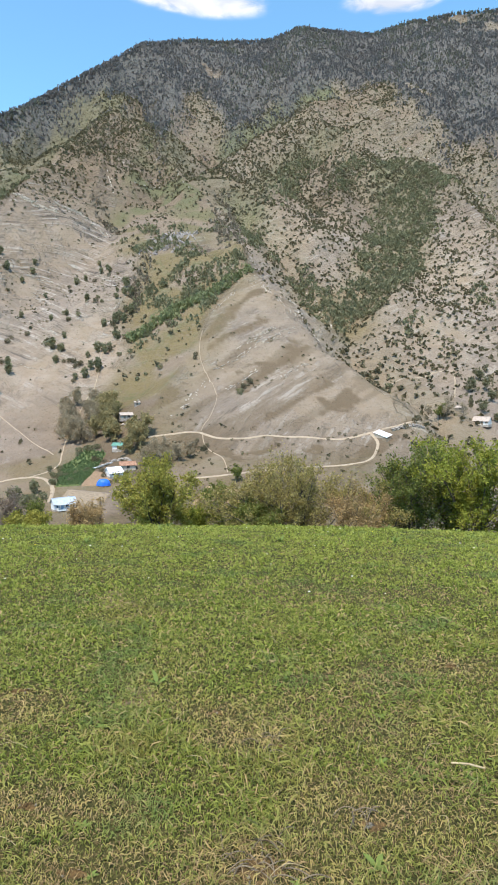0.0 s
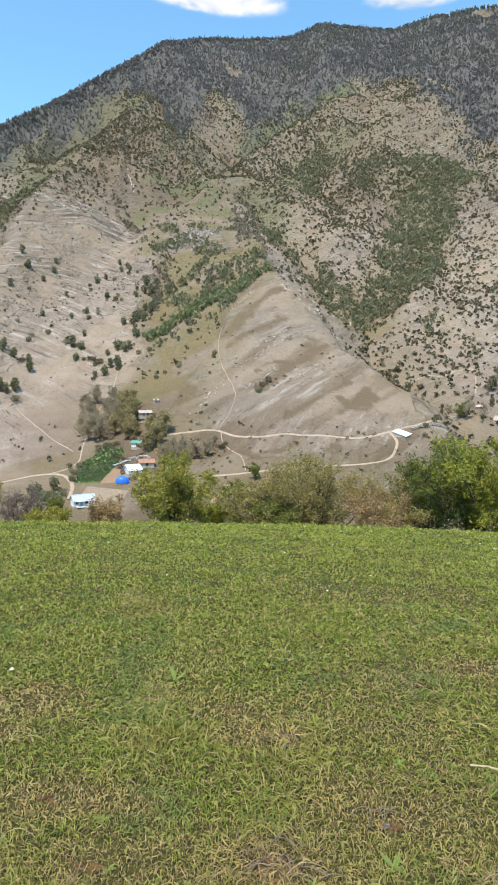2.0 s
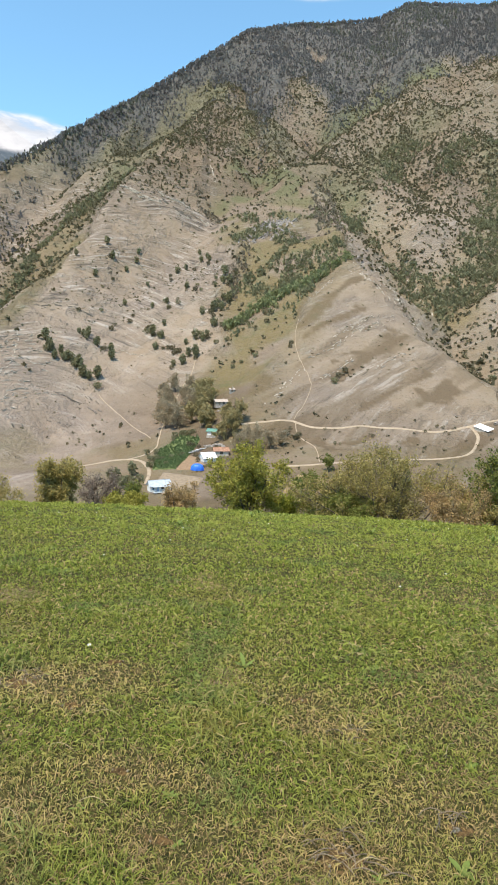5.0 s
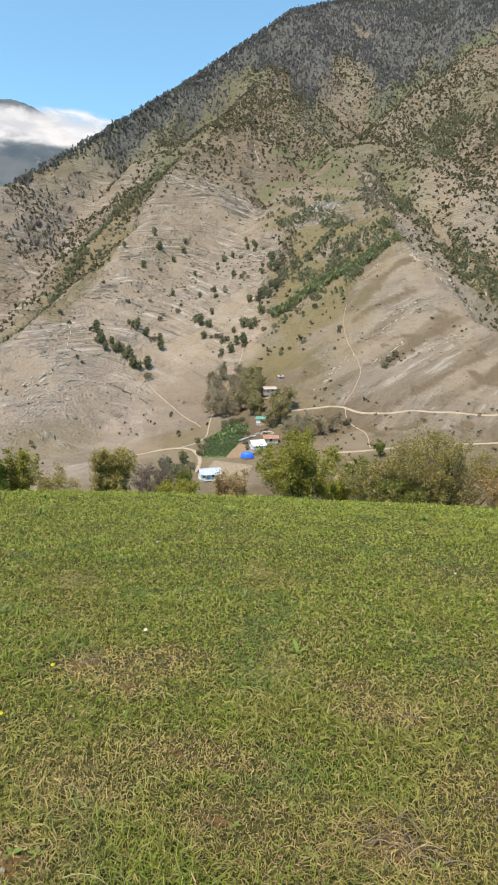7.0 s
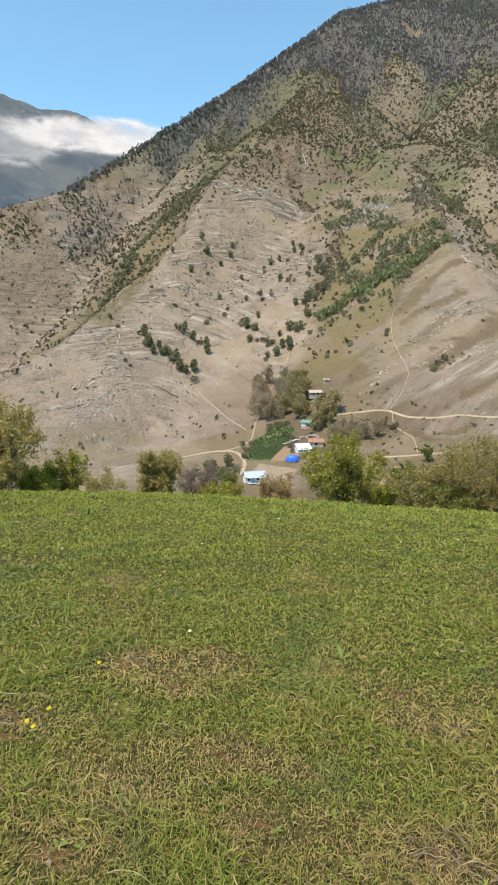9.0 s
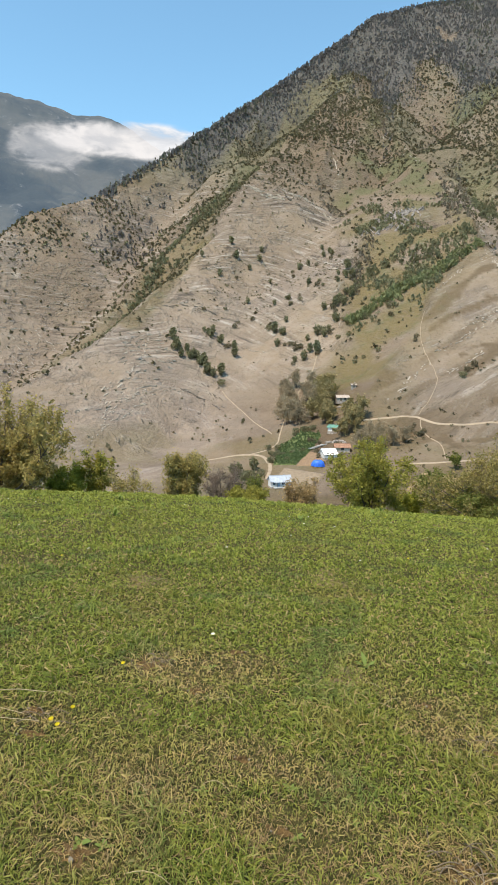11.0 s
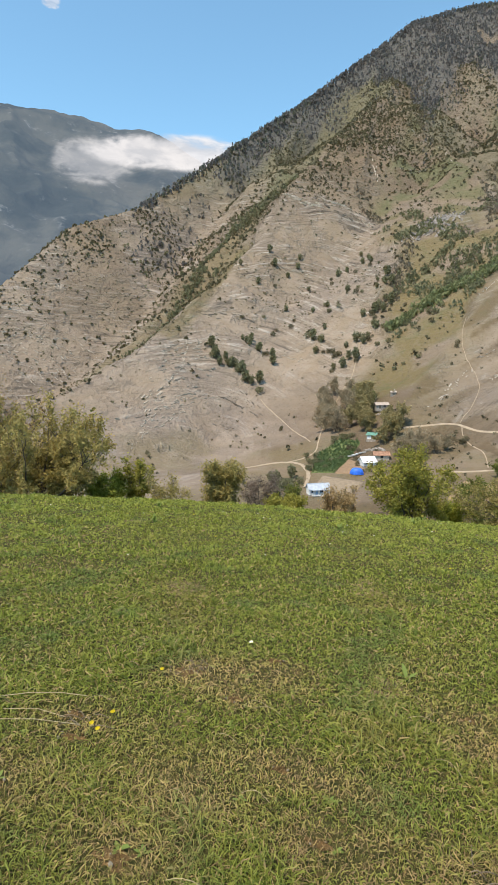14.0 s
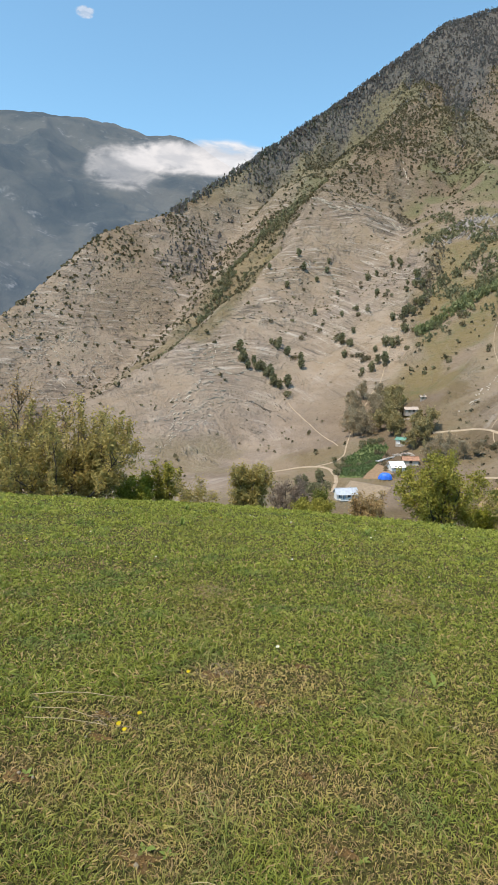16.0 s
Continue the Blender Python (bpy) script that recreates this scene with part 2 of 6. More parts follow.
def between(one, other, share, count=9):
    """A line between two lines."""
    mid = []
    for k in range(count):
        p = []
        for line in (one, other):
            f = k / (count - 1) * (len(line) - 1)
            i = min(int(f), len(line) - 2)
            p.append(Vector(line[i]).lerp(Vector(line[i + 1]), f - i))
        mid.append(tuple(p[0].lerp(p[1], share)))
    return mid


# ridges and gullies in plan, with heights
CREST = [(-452, 379, 35), (-456, 420, 60), (-456, 478, 98), (-455, 571, 166), (-450, 709, 222), (-427, 860, 315), (-405, 958, 383), (-356, 1094, 482), (-287, 1216, 593), (-213, 1313, 688), (-148, 1412, 746), (-51, 1449, 761), (50, 1479, 782), (113, 1476, 807), (207, 1506, 813), (288, 1523, 817), (351, 1458, 806), (439, 1382, 785), (532, 1349, 773), (630, 1306, 706), (900, 1200, 600)]
WEST_SPUR = [(-217, 1038, 443), (-249, 896, 352), (-262, 809, 296), (-246, 698, 221), (-249, 590, 149), (-244, 504, 92), (-242, 438, 53), (-240, 369, 24), (-238, 303, -2), (-232, 262, -12), (-212, 212, -31)]
MID_RIDGE = [(-246, 1123, 487), (-209, 1060, 437), (-153, 968, 359), (-102, 884, 294), (-64, 797, 238), (-28, 679, 168), (-2, 590, 131)]
SPUR_RIGHT = [(-2, 590, 131), (17, 550, 110), (31, 499, 76), (48, 452, 49), (63, 415, 29), (75, 378, 11), (81, 346, -2), (87, 313, -16), (90, 276, -30)]
SPUR_LEFT = [(-2, 590, 131), (-5, 540, 99), (-21, 500, 72), (-33, 459, 50), (-35, 429, 31), (-50, 367, 1), (-51, 326, -14), (-50, 296, -29)]
EAST_CREST = [(157, 1139, 517), (181, 1044, 431), (211, 967, 371), (257, 863, 285), (260, 757, 213), (262, 671, 154), (261, 562, 86)]
EAST_RIB = [(181, 1044, 431), (131, 941, 341), (117, 832, 241), (127, 719, 153)]
EAST_NOSE = [(257, 863, 285), (219, 728, 174), (190, 611, 93), (160, 495, 32), (142, 427, 5)]
GRASS_RIDGE = [(157, 1139, 517), (55, 1059, 437), (-18, 960, 348), (-44, 899, 307)]
G_WEST = [(-272, 784, 258), (-284, 673, 178), (-284, 573, 102), (-289, 491, 48), (-291, 431, 18), (-290, 370, -5), (-297, 297, -29)]
G_MAIN = [(-156, 703, 198), (-120, 629, 156), (-100, 561, 110), (-95, 491, 64), (-93, 440, 36), (-94, 399, 19), (-84, 335, -2), (-67, 282, -19), (-62, 232, -33), (-60, 196, -37)]
G_MID = [(-151, 1039, 411), (-90, 926, 323), (-53, 848, 268), (-14, 760, 204), (24, 680, 145), (53, 598, 86), (73, 525, 48), (83, 463, 21), (92, 410, 1), (103, 355, -17), (107, 302, -29)]
G_EAST = [(206, 907, 309), (199, 806, 220), (162, 702, 137), (107, 601, 75), (76, 535, 48)]
G_UP = [(153, 1039, 411), (48, 929, 317), (-1, 800, 232), (-11, 750, 198)]
# line, fall on either side
FACE = [(between(SPUR_LEFT, SPUR_RIGHT, share), 0.3) for share in (0.14, 0.29, 0.43, 0.57, 0.71, 0.86)]
RIDGES = [(CREST, 0.86), (WEST_SPUR, 0.54), (MID_RIDGE, 0.72), (SPUR_RIGHT, 0.55), (SPUR_LEFT, 0.55), (EAST_CREST, 0.66), (EAST_RIB, 0.66), (EAST_NOSE, 0.6), (GRASS_RIDGE, 0.66)] + FACE
GULLIES = [(G_WEST, 0.55), (G_MAIN, 0.5), (G_MID, 0.55), (G_EAST, 0.45), (G_UP, 0.5)]


def meadow(x, y):
    """The hill on which the camera stands: a meadow that falls away ahead and rounds over a brow."""
    r = np.hypot(x, y)
    z = -0.137 * np.maximum(y, -260) - 0.015 * np.clip(x, -300, 300)
    over = np.maximum(r - 17.0, 0) * smooth01(-10, 6, y)
    z = z - np.where(over < 11, 0.02 * over ** 2, 0.02 * 121 + 0.44 * (over - 11))
    return z + 0.035 * fractal(x, y, 2.3, 3, 5) + 0.05 * fractal(x, y, 7.0, 2, 9) * smooth01(1, 6, r)


def x_at(line, y):
    pts = sorted((p[1], p[0]) for p in line)
    return np.interp(y, [p[0] for p in pts], [p[1] for p in pts])


LEFT_EDGE = SPUR_LEFT[::-1] + MID_RIDGE[::-1][1:]
SIDE_EAST = SPUR_RIGHT[::-1] + MID_RIDGE[::-1][1:]


def regions(x, y):
    """Shares of the slopes: hollow beyond the west spur, west face, green flank, spur face, east side."""
    n = 12 * fractal(x, y, 60, 3, 41)
    west, main, left, right, mid = (x_at(line, y) for line in (WEST_SPUR, G_MAIN, LEFT_EDGE, SIDE_EAST, G_MID))
    hollow = smooth01(4, -4, x - west)
    face = smooth01(-4, 4, x - west) * smooth01(12, -12, x - main + n)
    flank = smooth01(-12, 12, x - main + n) * smooth01(4, -4, x - left) * smooth01(240, 300, y)
    spur = smooth01(-4, 4, x - left) * smooth01(6, -6, x - right) * smooth01(620, 590, y)
    east = smooth01(-6, 6, x - right) * smooth01(200, 300, y)
    return hollow, face, flank, spur, east


def bed_of(x, y, z, shares):
    """Which rock bed crops out: the beds are folded, and dip one way on the west face and the other way on the spur."""
    hollow, face, flank, spur, east = shares
    dip = 0.12 * hollow - 0.50 * spur - 0.45 * east - 0.2 * flank
    arch = 0.42 * face * (np.sqrt((x + 196) ** 2 + 400) - 20)
    return z + arch + dip * (x - x_at(G_MAIN, y)) + 9 * fractal(x, y, 190, 2, 25)


def land(x, y):
    """Height of the ground."""
    x, y = np.asarray(x, float), np.asarray(y, float)
    far = smooth01(90, 200, np.hypot(x, y))
    wob = 14 * far
    u, v = x + wob * fractal(x, y, 90, 3, 3), y + wob * fractal(x, y, 90, 3, 4)
    rough = fractal(x, y, 130, 6, 11, 0.55)
    top = np.full(x.shape, -44.0)
    for line, fall in RIDGES:
        near = smooth01(60, 10, along(line, x, y)[0])
        z = tent(line, fall, u + (x - u) * near, v + (y - v) * near)
        soft = np.clip(0.5 + 0.5 * (top - z) / 9, 0, 1)
        top = top * soft + z * (1 - soft) + 9 * soft * (1 - soft)
    for line, rise in GULLIES:
        z = trough(line, rise, u, v)
        soft = np.clip(0.5 + 0.5 * (z - top) / 7, 0, 1)
        top = top * soft + z * (1 - soft) - 7 * soft * (1 - soft)
    body = smooth01(-40, 60, top)
    calm = smooth01(0, 22, along(CREST, x, y)[0])
    rill = 1 - 2 * np.abs(fractal(u, v, 60, 4, 21))
    hollow, face, flank, spur, east = regions(x, y)
    # steep ribs and runnels on the high slopes
    sway = 30 * fractal(x, y, 160, 3, 22)
    rib = np.abs(value_noise((x + sway) / 62, y / 330, 23)) + 0.5 * np.abs(value_noise((x + sway) / 27 + 5, y / 170, 24))
    top = top + 17 * (0.45 - rib) * smooth01(150, 300, top) * calm
    top = top + (6 * rough + 4.5 * (rill - 0.4)) * body * (0.35 + 0.65 * calm) * (1 - 0.75 * spur) + 1.3 * fractal(x, y, 17, 4, 33) * far * (0.25 + 0.75 * body) * (1 - 0.6 * spur)
    # ledges where the rock beds crop out
    bed = bed_of(x, y, top, (hollow, face, flank, spur, east)) / 7.5
    saw = bed - np.floor(bed)
    ledge = np.where(saw < 0.82, saw / 0.82, (1 - saw) / 0.18)
    bare = smooth01(-0.1, 0.22, fractal(x, y, 48, 4, 26)) * ((0.35 + 0.6 * smooth01(20, 120, top)) * face + 0.8 * hollow + 0.35 * spur + 0.45 * east) * smooth01(-36, 5, top)
    top = top + 2.3 * (ledge - 0.5) * bare * far
    hill = meadow(x, y)
    hill = np.where(np.hypot(x, y) > 60, np.maximum(hill, -60), hill)
    soft = np.clip(0.5 + 0.5 * (top - hill) / 2, 0, 1)
    return np.where(np.hypot(x, y) < 60, hill, hill + (top - hill) * soft)


# ---- ground: one sheet from the meadow to the horizon ----
RINGS = np.concatenate([[0.0], np.geomspace(0.3, 30, 64, endpoint=False), np.geomspace(30, 180, 40, endpoint=False), np.geomspace(180, 1650, 320, endpoint=False), np.geomspace(1650, 4800, 16)])
TURN_STEPS = np.concatenate([np.arange(-26, 52, 0.16), np.linspace(52, 333, 70, endpoint=False)])


def sheet():
    a, r = np.meshgrid(np.radians(TURN_STEPS), RINGS)
    x, y = -np.sin(a) * r, np.cos(a) * r
    z = land(x, y)
    rows, cols = r.shape
    verts = np.stack([x.ravel(), y.ravel(), z.ravel()], -1)
    i, j = np.meshgrid(np.arange(rows - 1), np.arange(cols), indexing="ij")
    k = (j + 1) % cols
    quads = np.stack([i * cols + j, (i + 1) * cols + j, (i + 1) * cols + k, i * cols + k], -1).reshape(-1, 4)
    return verts, quads, cols


def from_arrays(name, verts, faces, smooth=True):
    """A mesh from arrays of places and of faces that all have the same number of corners."""
    me = bpy.data.meshes.new(name)
    n, c = faces.shape
    me.vertices.add(len(verts))
    me.vertices.foreach_set("co", np.ascontiguousarray(verts, np.float32).ravel())
    me.loops.add(n * c)
    me.loops.foreach_set("vertex_index", np.ascontiguousarray(faces, np.int32).ravel())
    me.polygons.add(n)
    me.polygons.foreach_set("loop_start", np.arange(0, n * c, c, dtype=np.int32))
    me.polygons.foreach_set("use_smooth", np.full(n, smooth))
    me.update(calc_edges=True)
    return me
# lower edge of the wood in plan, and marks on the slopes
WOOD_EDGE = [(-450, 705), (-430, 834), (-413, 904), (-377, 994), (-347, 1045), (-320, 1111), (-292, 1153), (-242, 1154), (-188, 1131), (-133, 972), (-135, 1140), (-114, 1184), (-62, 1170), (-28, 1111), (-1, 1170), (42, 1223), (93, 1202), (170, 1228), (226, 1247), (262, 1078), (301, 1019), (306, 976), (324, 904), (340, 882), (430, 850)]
CRAGS = [((-93, 1330), (-60, 1300), 6), ((428, 1384), (440, 1360), 8), ((479, 1295), (500, 1260), 9), ((272, 1124), (293, 1057), 6), ((-96, 635), (-64, 647), 13), ((-64, 647), (-31, 580), 12), ((-238, 710), (-178, 670), 11), ((-178, 670), (-135, 659), 9), ((199, 1094), (229, 1010), 8), ((229, 1010), (262, 829), 7), ((262, 829), (261, 722), 8), ((-242, 667), (-201, 666), 13), ((-205, 680), (-149, 684), 11), ((-220, 561), (-173, 570), 7), ((-170, 616), (-110, 559), 6), ((54, 610), (70, 530), 8)]
SOIL_MARKS = [((7, 497), (-19, 457), 4), ((-19, 457), (-31, 431), 6), ((10, 447), (-9, 432), 4), ((-9, 432), (-26, 416), 3), ((37, 411), (18, 391), 5), ((18, 391), (-3, 359), 3), ((47, 361), (38, 353), 3), ((39, 343), (43, 330), 3), ((29, 343), (12, 326), 3), ((12, 326), (2, 309), 2), ((-45, 365), (-52, 343), 3), ((14, 293), (5, 286), 3), ((-11, 287), (-4, 276), 2), ((55, 352), (46, 330), 3)]
PALE_MARKS = [((33, 436), (7, 418), 3), ((7, 418), (-22, 386), 2), ((5, 516), (20, 486), 4), ((20, 486), (50, 455), 4), ((19, 440), (-8, 411), 2), ((-25, 375), (-39, 331), 3), ((36, 391), (17, 368), 2), ((5, 382), (-14, 359), 2), ((-11, 502), (-27, 468), 2)]


def marks(strokes, x, y, seed, ragged=0.55):
    """Share of ragged strokes laid over the slopes: start, end and half width."""
    n = 1 + ragged * 2.2 * fractal(x, y, 16, 4, seed)
    least = np.full(np.shape(x), 9.0)
    for a, b, w in strokes:
        d, u = beside(a, b, x, y)
        least = np.minimum(least, d / w * n)
    return smooth01(1.35, 0.7, least)


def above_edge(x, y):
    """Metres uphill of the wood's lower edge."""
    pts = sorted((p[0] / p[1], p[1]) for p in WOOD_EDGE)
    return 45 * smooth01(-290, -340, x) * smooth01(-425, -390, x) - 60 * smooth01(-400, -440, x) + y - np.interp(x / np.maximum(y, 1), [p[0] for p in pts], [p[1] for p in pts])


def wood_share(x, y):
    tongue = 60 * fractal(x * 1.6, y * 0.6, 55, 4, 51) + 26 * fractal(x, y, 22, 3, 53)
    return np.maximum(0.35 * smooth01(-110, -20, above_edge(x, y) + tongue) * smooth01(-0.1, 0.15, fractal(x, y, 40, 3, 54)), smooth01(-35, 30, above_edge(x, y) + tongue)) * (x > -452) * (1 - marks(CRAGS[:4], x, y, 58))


def cover_of(x, y, z):
    hollow, face, flank, spur, east = regions(x, y)
    n1, n2 = 0.5 + 0.5 * fractal(x, y, 70, 4, 51), 0.5 + 0.5 * fractal(x, y, 28, 4, 52)
    wood = wood_share(x, y)
    patch = smooth01(0.46, 0.6, n1)
    high = smooth01(150, 260, z)
    grass = 0.10 * spur + 0.3 * spur * smooth01(30, 6, along(SPUR_LEFT, x, y)[0]) + 0.88 * flank * smooth01(0.3, 0.6, n2) + 0.55 * hollow * smooth01(32, 8, along(G_WEST, x, y)[0]) + 0.6 * hollow * smooth01(190, 330, z)
    grass += 0.95 * smooth01(48, 16, along([(123, 1185), (62, 1190), (9, 1130), (-20, 1090)], x, y)[0])
    grass += 0.7 * smooth01(14, 5, along([(-257, 581), (-255, 538), (-244, 460), (-236, 401)], x, y)[0])
    grass += 0.5 * smooth01(50, 18, along(G_EAST, x, y)[0]) + 0.3 * smooth01(40, 15, along(G_MID, x, y)[0]) + 0.4 * smooth01(40, 15, along(G_UP, x, y)[0])
    grass += 0.07 * (east + face) * patch * high + 0.1 * east * patch
    grass += 0.5 * smooth01(-24, -36, z) * smooth01(0.35, 0.6, n2) * (y < 330)
    rock = 0.55 * face * smooth01(-25, 40, z) + 0.3 * face + 0.66 * spur + 0.75 * hollow + 0.3 * flank + 0.45 * east + 0.3 * wood
    crag = np.maximum(marks(CRAGS, x, y, 58), smooth01(9, 5, along(SPUR_RIGHT, x, y)[0] + 5 * fractal(x, y, 14, 3, 59)))
    rock = np.maximum(np.minimum(rock, 0.8), crag)
    run, across = 0.58 * x + 0.81 * y, 0.58 * y - 0.81 * x
    streak = fractal(0.11 * run + 3, across, 8, 3, 65) + 0.5 * fractal(x, y, 60, 2, 66)
    soil = marks(SOIL_MARKS, x, y, 57, 0.7)
    brown = 0.3 * face * smooth01(20, 110, z) * (0.3 + 0.7 * n2) + 0.5 * smooth01(10, -15, z) * smooth01(75, 20, along(G_MAIN, x, y)[0]) + (0.18 + 0.8 * soil + 0.45 * (1 - soil) * smooth01(0.1, 0.24, streak)) * spur + 0.4 * hollow * smooth01(0.45, 0.6, n1) * smooth01(20, 80, z) + 0.7 * high * (0.4 + 0.6 * n2) * (1 - 0.5 * hollow) + 0.45 * flank + 0.22 * east * (1 - patch) + 0.15 * hollow + 0.45 * smooth01(-16, -32, z) * smooth01(0.42, 0.6, n1)
    rock = np.maximum(rock, 0.8 * marks(PALE_MARKS, x, y, 67, 0.8))
    rock = np.maximum(rock * (1 - 0.8 * soil * spur), 0.8 * spur * (1 - soil) * smooth01(-0.12, -0.34, streak))
    return np.clip(np.stack([grass, rock, brown, wood], -1), 0, 1)


verts, quads, cols = sheet()
ground_mesh = from_arrays("ground", verts, quads)
ground_mesh.materials.append(EARTH)
ground_mesh.materials.append(TURF)
ground_mesh.polygons.foreach_set("material_index", (np.hypot(verts[quads[:, 0], 0], verts[quads[:, 0], 1]) < 45).astype(np.int32))
cover = ground_mesh.attributes.new("cover", "FLOAT_COLOR", "POINT")
cover.data.foreach_set("color", cover_of(verts[:, 0], verts[:, 1], verts[:, 2]).astype(np.float32).ravel())
bed = ground_mesh.attributes.new("bed", "FLOAT", "POINT")
bed.data.foreach_set("value", bed_of(verts[:, 0], verts[:, 1], verts[:, 2], regions(verts[:, 0], verts[:, 1])).astype(np.float32))
ground = tagged(new("ground", ground_mesh), "sloping mountain land, bare tan earth and grey rock above a green meadow", "ground", kind="structure")


SHEET_Z = verts[:, 2].reshape(len(RINGS), len(TURN_STEPS))


def ground_at(x, y):
    """Height of the ground sheet at one place in front of the camera."""
    r, a = math.hypot(x, y), math.degrees(math.atan2(-x, y))
    i = min(max(int(np.searchsorted(RINGS, r)) - 1, 0), len(RINGS) - 2)
    j = min(max(int(np.searchsorted(TURN_STEPS, a)) - 1, 0), len(TURN_STEPS) - 2)
    f, g = (r - RINGS[i]) / (RINGS[i + 1] - RINGS[i]), (a - TURN_STEPS[j]) / (TURN_STEPS[j + 1] - TURN_STEPS[j])
    low, high = SHEET_Z[i, j] + (SHEET_Z[i, j + 1] - SHEET_Z[i, j]) * g, SHEET_Z[i + 1, j] + (SHEET_Z[i + 1, j + 1] - SHEET_Z[i + 1, j]) * g
    return float(low + (high - low) * f)

# ---- distance: a mountain range beyond the crest, its blue haze a glow, mist and clouds ----
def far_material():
    m, nt, b = material("distant_slope_haze_glow", 0.95, 0.05)
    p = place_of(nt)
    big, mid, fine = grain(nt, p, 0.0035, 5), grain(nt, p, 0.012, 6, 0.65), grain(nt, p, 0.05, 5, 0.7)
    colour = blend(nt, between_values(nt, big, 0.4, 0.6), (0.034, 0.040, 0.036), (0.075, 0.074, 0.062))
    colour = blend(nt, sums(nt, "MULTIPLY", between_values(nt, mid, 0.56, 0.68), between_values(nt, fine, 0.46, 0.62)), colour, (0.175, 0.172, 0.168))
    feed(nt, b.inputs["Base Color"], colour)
    # blue emission stands in for the haze of distance
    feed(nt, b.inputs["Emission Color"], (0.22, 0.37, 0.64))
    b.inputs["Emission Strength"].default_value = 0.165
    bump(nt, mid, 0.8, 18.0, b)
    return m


FAR_TOP = [(-2900, 1600, 1150), (-2504, 2150, 1256), (-2299, 2368, 1293), (-2217, 2512, 1314), (-2091, 2706, 1321), (-1970, 2832, 1289), (-1883, 2915, 1303), (-1810, 2996, 1290), (-1662, 3137, 1195), (-1400, 3400, 1000)]
FAR_SHOULDER = [(-2300, 1500, 850), (-2024, 1787, 961), (-2007, 1880, 970), (-1940, 1992, 948), (-1873, 2081, 904), (-1746, 2252, 844), (-1600, 2383, 904), (-1436, 2496, 943), (-1348, 2545, 872), (-1150, 2600, 700)]


def far_land(x, y):
    u, v = x + 90 * fractal(x, y, 500, 4, 71), y + 90 * fractal(x, y, 500, 4, 72)
    z = np.maximum(tent(FAR_TOP, 0.75, x, y), tent(FAR_SHOULDER, 0.8, x + 0.3 * (u - x), y + 0.3 * (v - y)))
    rough = 1 - 2 * np.abs(fractal(u, v, 420, 5, 73))
    return np.maximum(z + 55 * (rough - 0.5) * smooth01(0, 160, np.minimum(along(FAR_TOP, x, y)[0], 400)) + 12 * fractal(x, y, 70, 3, 74), -60)


def far_range():
    a, r = np.meshgrid(np.radians(np.linspace(20, 64, 190)), np.linspace(1750, 3900, 140))
    x, y = -np.sin(a) * r, np.cos(a) * r
    z = far_land(x, y)
    rows, cols = r.shape
    i, j = np.meshgrid(np.arange(rows - 1), np.arange(cols - 1), indexing="ij")
    q = np.stack([i * cols + j, (i + 1) * cols + j, (i + 1) * cols + j + 1, i * cols + j + 1], -1).reshape(-1, 4)
    return from_arrays("backdrop", np.stack([x.ravel(), y.ravel(), z.ravel()], -1), q)


backdrop = tagged(new("backdrop_mountain", far_range()), "distant wooded mountain range with pale crags, its blue haze put in as glow", "mountain", kind="structure")
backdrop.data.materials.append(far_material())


def cloud_material(name, thick, wisps, seed, squash):
    """Mist: its sunlit white is put in as glow, thinning out to nothing at its edges."""
    m, nt, b = material(name, 1.0, 0.0)
    co = nt.nodes.new("ShaderNodeTexCoord").outputs["Object"]
    axes = nt.nodes.new("ShaderNodeSeparateXYZ")
    nt.links.new(co, axes.inputs[0])
    shift = nt.nodes.new("ShaderNodeVectorMath")
    shift.operation = "MULTIPLY_ADD"
    nt.links.new(co, shift.inputs[0])
    shift.inputs[1].default_value = (1.0, squash, 1.0)
    shift.inputs[2].default_value = (seed, seed * 0.7, seed * 1.3)
    n = grain(nt, shift.outputs[0], wisps, 6, 0.55, 0.4)
    r = sums(nt, "SQRT", sums(nt, "ADD", sums(nt, "POWER", axes.outputs[0], 2.0), sums(nt, "POWER", axes.outputs[1], 2.0)))
    edge = sums(nt, "SUBTRACT", sums(nt, "ADD", sums(nt, "SUBTRACT", 1.0, r), sums(nt, "MULTIPLY", n, 1.3)), 0.66)
    alpha = sums(nt, "MULTIPLY", between_values(nt, edge, 0.0, 0.5), between_values(nt, r, 0.98, 0.7, 0.0, thick))
    clear, glow, mx = nt.nodes.new("ShaderNodeBsdfTransparent"), nt.nodes.new("ShaderNodeEmission"), nt.nodes.new("ShaderNodeMixShader")
    feed(nt, glow.inputs["Color"], blend(nt, between_values(nt, n, 0.35, 0.65), (0.58, 0.65, 0.77), (0.80, 0.86, 0.97)))
    glow.inputs["Strength"].default_value = 0.78
    feed(nt, mx.inputs[0], alpha)
    nt.links.new(clear.outputs[0], mx.inputs[1])
    nt.links.new(glow.outputs[0], mx.inputs[2])
    nt.links.new(mx.outputs[0], nt.nodes["Material Output"].inputs["Surface"])
    return m


